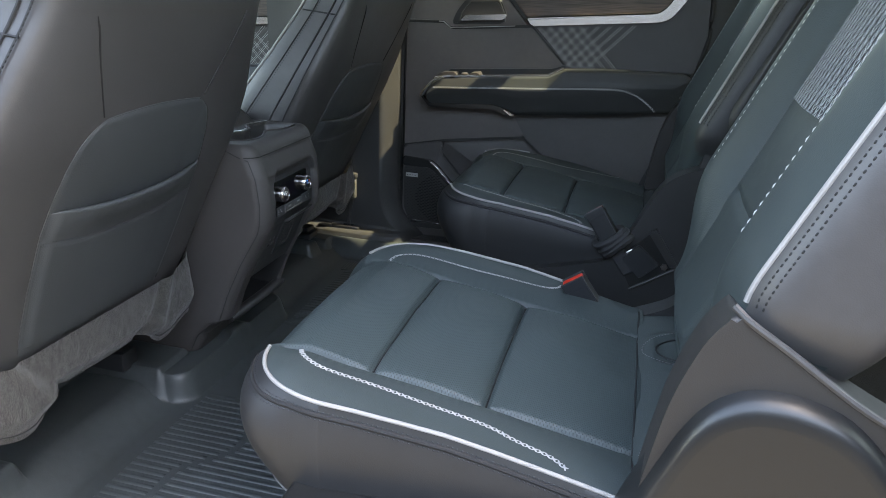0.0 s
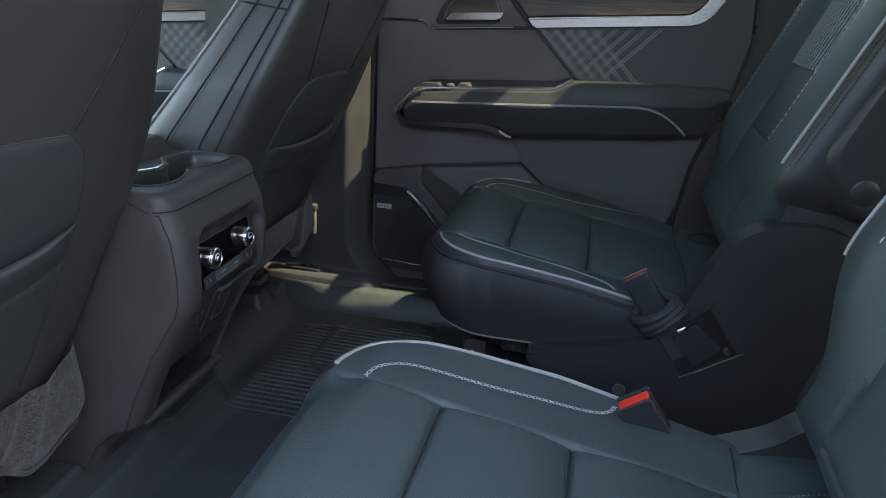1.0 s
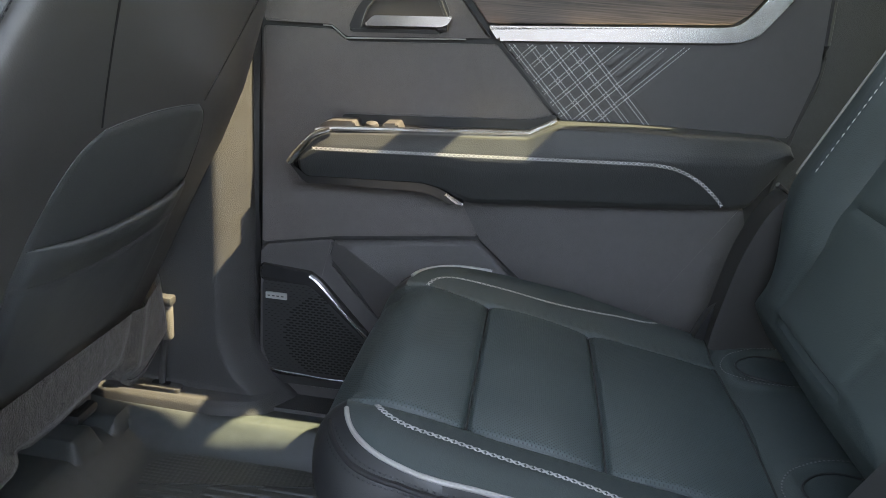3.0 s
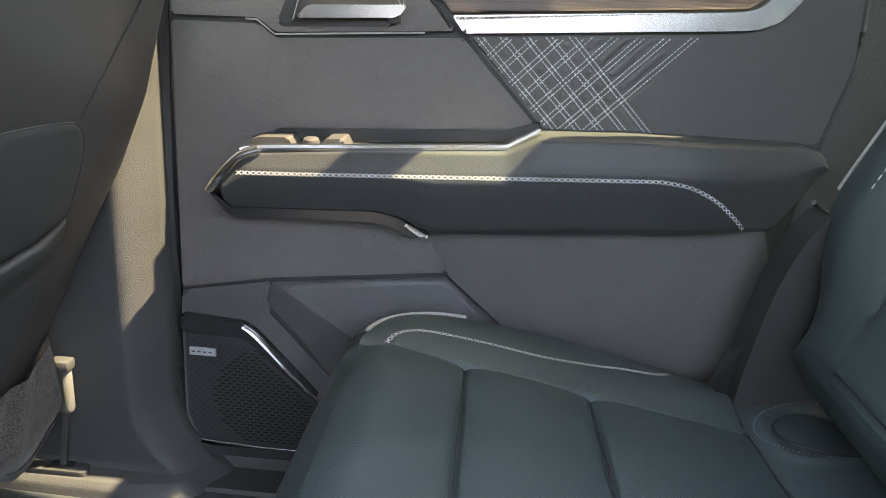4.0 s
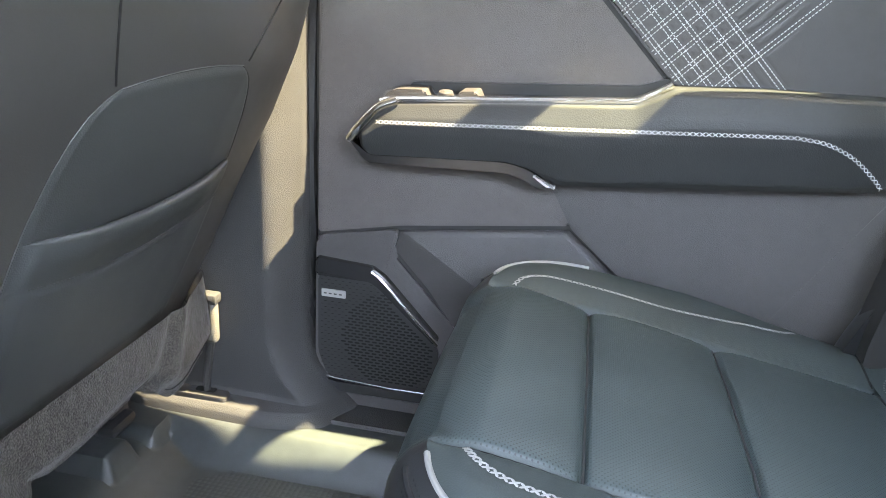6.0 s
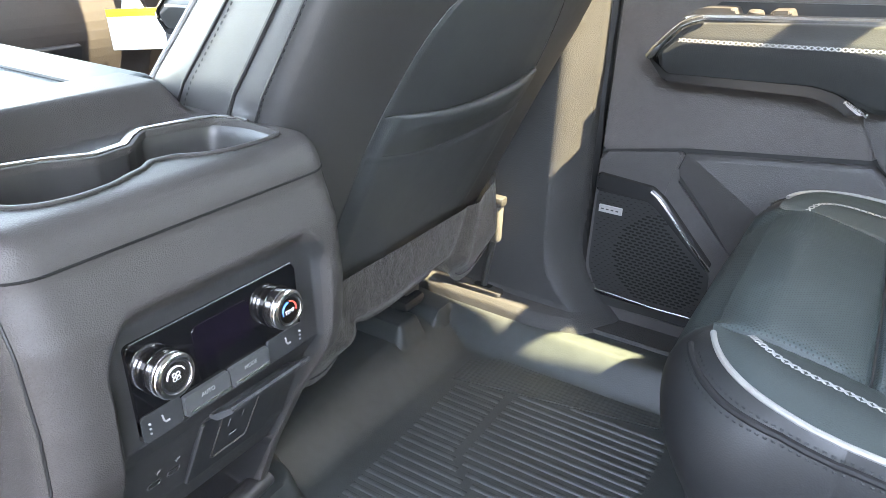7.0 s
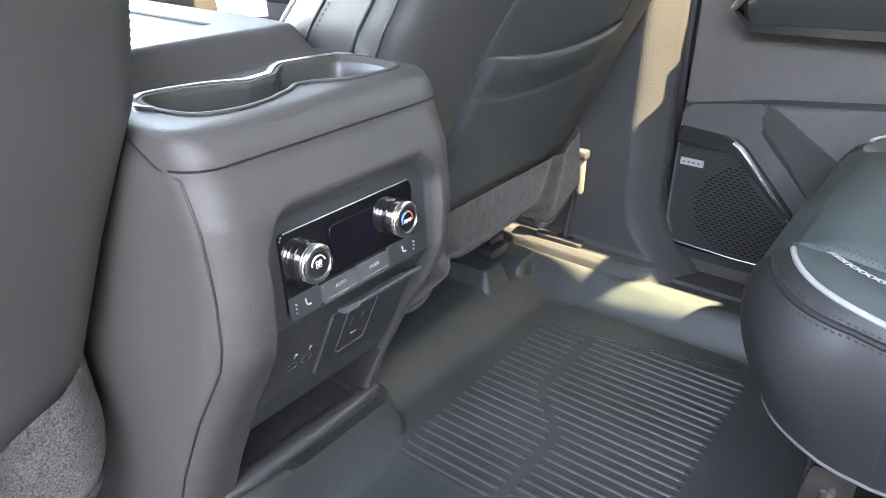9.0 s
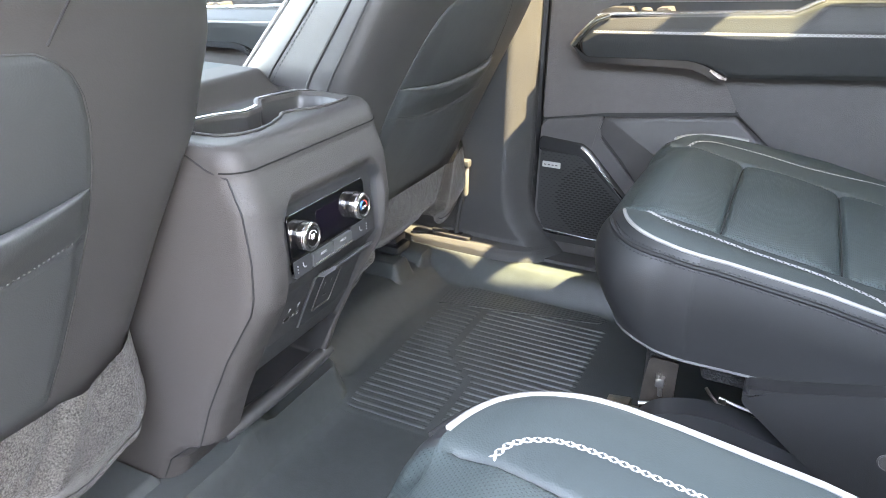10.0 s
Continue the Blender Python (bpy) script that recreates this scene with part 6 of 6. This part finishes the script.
    bm.faces.new(rings[0])
    bm.faces.new(rings[1][::-1])
    for i in range(len(prof)):
        j = (i + 1) % len(prof)
        bm.faces.new((rings[0][i], rings[0][j], rings[1][j], rings[1][i]))
    bmesh.ops.bevel(bm, geom=bm.edges[:], offset=0.0008, segments=2, affect="EDGES")
    part("outlet_flap", bm, BUTTON, top, "raised grey plastic flap")
    for y in (-0.047, -0.030):
        port = part("usb_port", quad(y - 0.0050, y + 0.0050, 0.286, 0.2905, 0.0008, 0.005, 0.002), VOID, top)
        part("port_edge", tube([on_console(a, b, 0.0006) for a, b in rounded([(y - 0.0054, 0.2854), (y + 0.0054, 0.2854), (y + 0.0054, 0.2911), (y - 0.0054, 0.2911)], 0.002, 3)], 0.0005, 5), BUTTON, port)
        bm = bmesh.new()
        tube([on_console(y + 0.001 + a, 0.3005 + b, 0.0005) for a, b in ((0, 0.0028), (0, -0.0028))], 0.0003, 5, bm=bm)
        tube([on_console(y + 0.001 + a, 0.3005 + b, 0.0005) for a, b in ((-0.002, 0.001), (0, -0.001), (0.002, 0.002))], 0.0003, 5, bm=bm)
        part("usb_mark", bm, PRINT_DIM, port)
    return top


def label_on(name, text, at, size, parent, normal, mat=None):
    """Raised lettering on the console's rear face, read from behind it."""
    cu = bpy.data.curves.new(name, "FONT")
    cu.body, cu.size, cu.align_x, cu.align_y, cu.extrude = text, size, "CENTER", "CENTER", 0.0002
    tmp = bpy.data.objects.new(name, cu)
    scene.collection.objects.link(tmp)
    bpy.context.view_layer.update()
    me = bpy.data.meshes.new_from_object(tmp.evaluated_get(bpy.context.evaluated_depsgraph_get()))
    scene.collection.objects.unlink(tmp)
    bpy.data.objects.remove(tmp)
    nrm = Vector(normal).normalized()
    right = Vector((0, 1, 0))
    up = nrm.cross(right).normalized()
    m = Matrix((right, up, nrm)).transposed().to_4x4()
    me.transform(Matrix.Translation(at) @ m)
    shift, p = Vector((0, 0, 0)), parent
    while p is not None:
        shift += p.location
        p = p.parent
    me.transform(Matrix.Translation(-shift))
    me.materials.append(mat or WHITE_MARK)
    ob = new(name, me)
    ob.parent = parent
    return ob


console()


# ---- seat belts and buckles ----
def buckle(at, lean, sleeve, label):
    """A belt buckle: dark housing with a red release, on a short stalk."""
    top = group_node("belt_buckle", label, "seat belt", "belt buckles", at=at)
    q = Euler([radians(a) for a in lean]).to_matrix().to_4x4()

    def put(bm):
        for v in bm.verts:
            v.co = q @ v.co + Vector(at)
        return bm
    part("housing", put(block(-0.020, 0.020, -0.014, 0.014, 0.010, 0.073, 0.005, 3)), PLASTIC_SMOOTH, top)
    part("housing_lip", put(block(-0.020, 0.020, -0.0145, -0.0105, 0.060, 0.0782, 0.0016, 2)), PLASTIC_SMOOTH, top)
    part("housing_lip", put(block(-0.020, 0.020, 0.0105, 0.0145, 0.060, 0.0765, 0.0016, 2)), PLASTIC_SMOOTH, top)
    part("release_button", put(block(-0.0180, 0.0180, -0.0100, 0.0070, 0.066, 0.0762, 0.002, 2)), RED, top, "red release button")
    part("housing_edge", put(tube([(0.0188, -0.0128, 0.074), (0.0188, -0.0135, 0.012)], 0.0016, 6)), FASCIA, top)
    part("stalk", put(block(-0.016, 0.016, -0.005, 0.005, -0.075, 0.005, 0.003)), STRAP, top)
    if sleeve:
        for k in range(3):
            z = 0.012 - k * 0.013
            loop = [(0.031 * math.cos(t) + 0.004 * k, 0.020 * math.sin(t), z + 0.006 * math.sin(t + k)) for t in np.linspace(0, 2 * math.pi, 24)]
            part("sleeve_fold", put(tube(loop, 0.0085, 8)), STRAP, top)
        part("latch_tab", put(block(-0.004, 0.030, -0.004, 0.004, -0.062, -0.030, 0.003)), STEEL, top)
    return top


buckle((0.029, 1.085, 0.295), (6, -35, 0), False, "dark buckle with red release button on a webbing stalk")
buckle((0.038, 1.408, 0.319), (-4, -35, 0), True, "dark buckle with red release in a folded webbing sleeve")


# ---- paper tag on the front passenger side ----
def tag():
    """A printed paper tag, hung by a paper loop over the front door's armrest."""
    top = group_node("warning_tag", "white paper tag with yellow heading hanging at the front door", "tag", at=(-1.60, 1.955, 0.45))
    m = Matrix.Translation((-1.585, 1.955, 0.433)) @ Matrix.Rotation(radians(32), 4, "Z") @ Matrix.Rotation(radians(-4), 4, "Y")

    def put(bm):
        for v in bm.verts:
            v.co = m @ v.co
        return bm
    part("sheet", put(block(-0.056, 0.056, -0.0006, 0.0006, -0.040, 0.040, 0.0)), PAPER, top)
    part("heading", put(block(-0.056, 0.056, -0.0014, -0.0007, 0.025, 0.040, 0.0)), YELLOW, top)
    bm = bmesh.new()
    for k in range(6):
        block(-0.048, 0.046 - 0.02 * (k % 3), -0.0013, -0.0007, -0.030 + k * 0.009, -0.0290 + k * 0.009, 0.0, bm=bm)
    part("printing", put(bm), PRINT_DIM, top, shade=False)
    part("loop", put(slab(rounded([(-0.024, 0.036), (0.024, 0.036), (0.016, 0.055), (0.014, 0.13), (-0.014, 0.13), (-0.018, 0.060)], 0.006), "y", -0.0005, 0.0005, 0.0)), PAPER, top)
    part("strap", put(block(-0.012, 0.012, -0.001, 0.07, 0.118, 0.126, 0.001)), PAPER, top)


tag()


# ---- dashboard far ahead ----
def dash_board():
    top = group_node("dashboard", "dark dashboard ahead of the front seats", "dashboard", at=(-2.0, MID, 0.3))
    part("dash_body", slab(rounded([(-2.2, 0.1), (-1.85, 0.1), (-1.75, 0.40), (-1.80, 0.58), (-2.2, 0.62)], 0.05), "y", 0.42, 2.12, 0.02), PLASTIC, top)
    part("glove_box_lid", slab(rounded([(-1.80, 0.16), (-1.755, 0.39), (-1.742, 0.385), (-1.788, 0.155)], 0.004), "y", 1.52, 1.93, 0.003), PLASTIC_SMOOTH, top)
    part("lower_trim", slab(rounded([(-1.86, 0.085), (-1.84, 0.12), (-1.80, 0.15), (-1.79, 0.11)], 0.01), "y", 0.45, 2.10, 0.004), PLASTIC_SMOOTH, top)


dash_board()


# ---- front belt anchor at the foot of the pillar ----
def belt_anchor():
    top = group_node("belt_anchor", "grey belt end fitting on a rod through a slotted sill plate", "seat belt", at=(-0.76, 1.98, 0.06))
    part("slot_plate", slab(rounded([(-0.830, 1.966), (-0.735, 1.966), (-0.742, 1.994), (-0.838, 1.998)], 0.012), "z", 0.0848, 0.072, 0.002), PILLAR, top)
    part("slot", slab(rounded([(-0.795, 1.977), (-0.762, 1.977), (-0.762, 1.990), (-0.795, 1.990)], 0.005), "z", 0.0856, 0.0842, 0.0), VOID, top)
    part("rod", tube(spline([(-0.777, 1.983, 0.080), (-0.775, 1.982, 0.11), (-0.768, 1.981, 0.15), (-0.760, 1.979, 0.19)], 5), 0.0055, 8), PILLAR, top)
    part("end_fitting", block(-0.770, -0.748, 1.966, 1.983, 0.175, 0.245, 0.007, 3), STRAP_LIGHT, top, "grey webbing sleeve")
    part("fitting_cap", block(-0.773, -0.745, 1.964, 1.985, 0.240, 0.256, 0.004, 2), PILLAR, top)


belt_anchor()
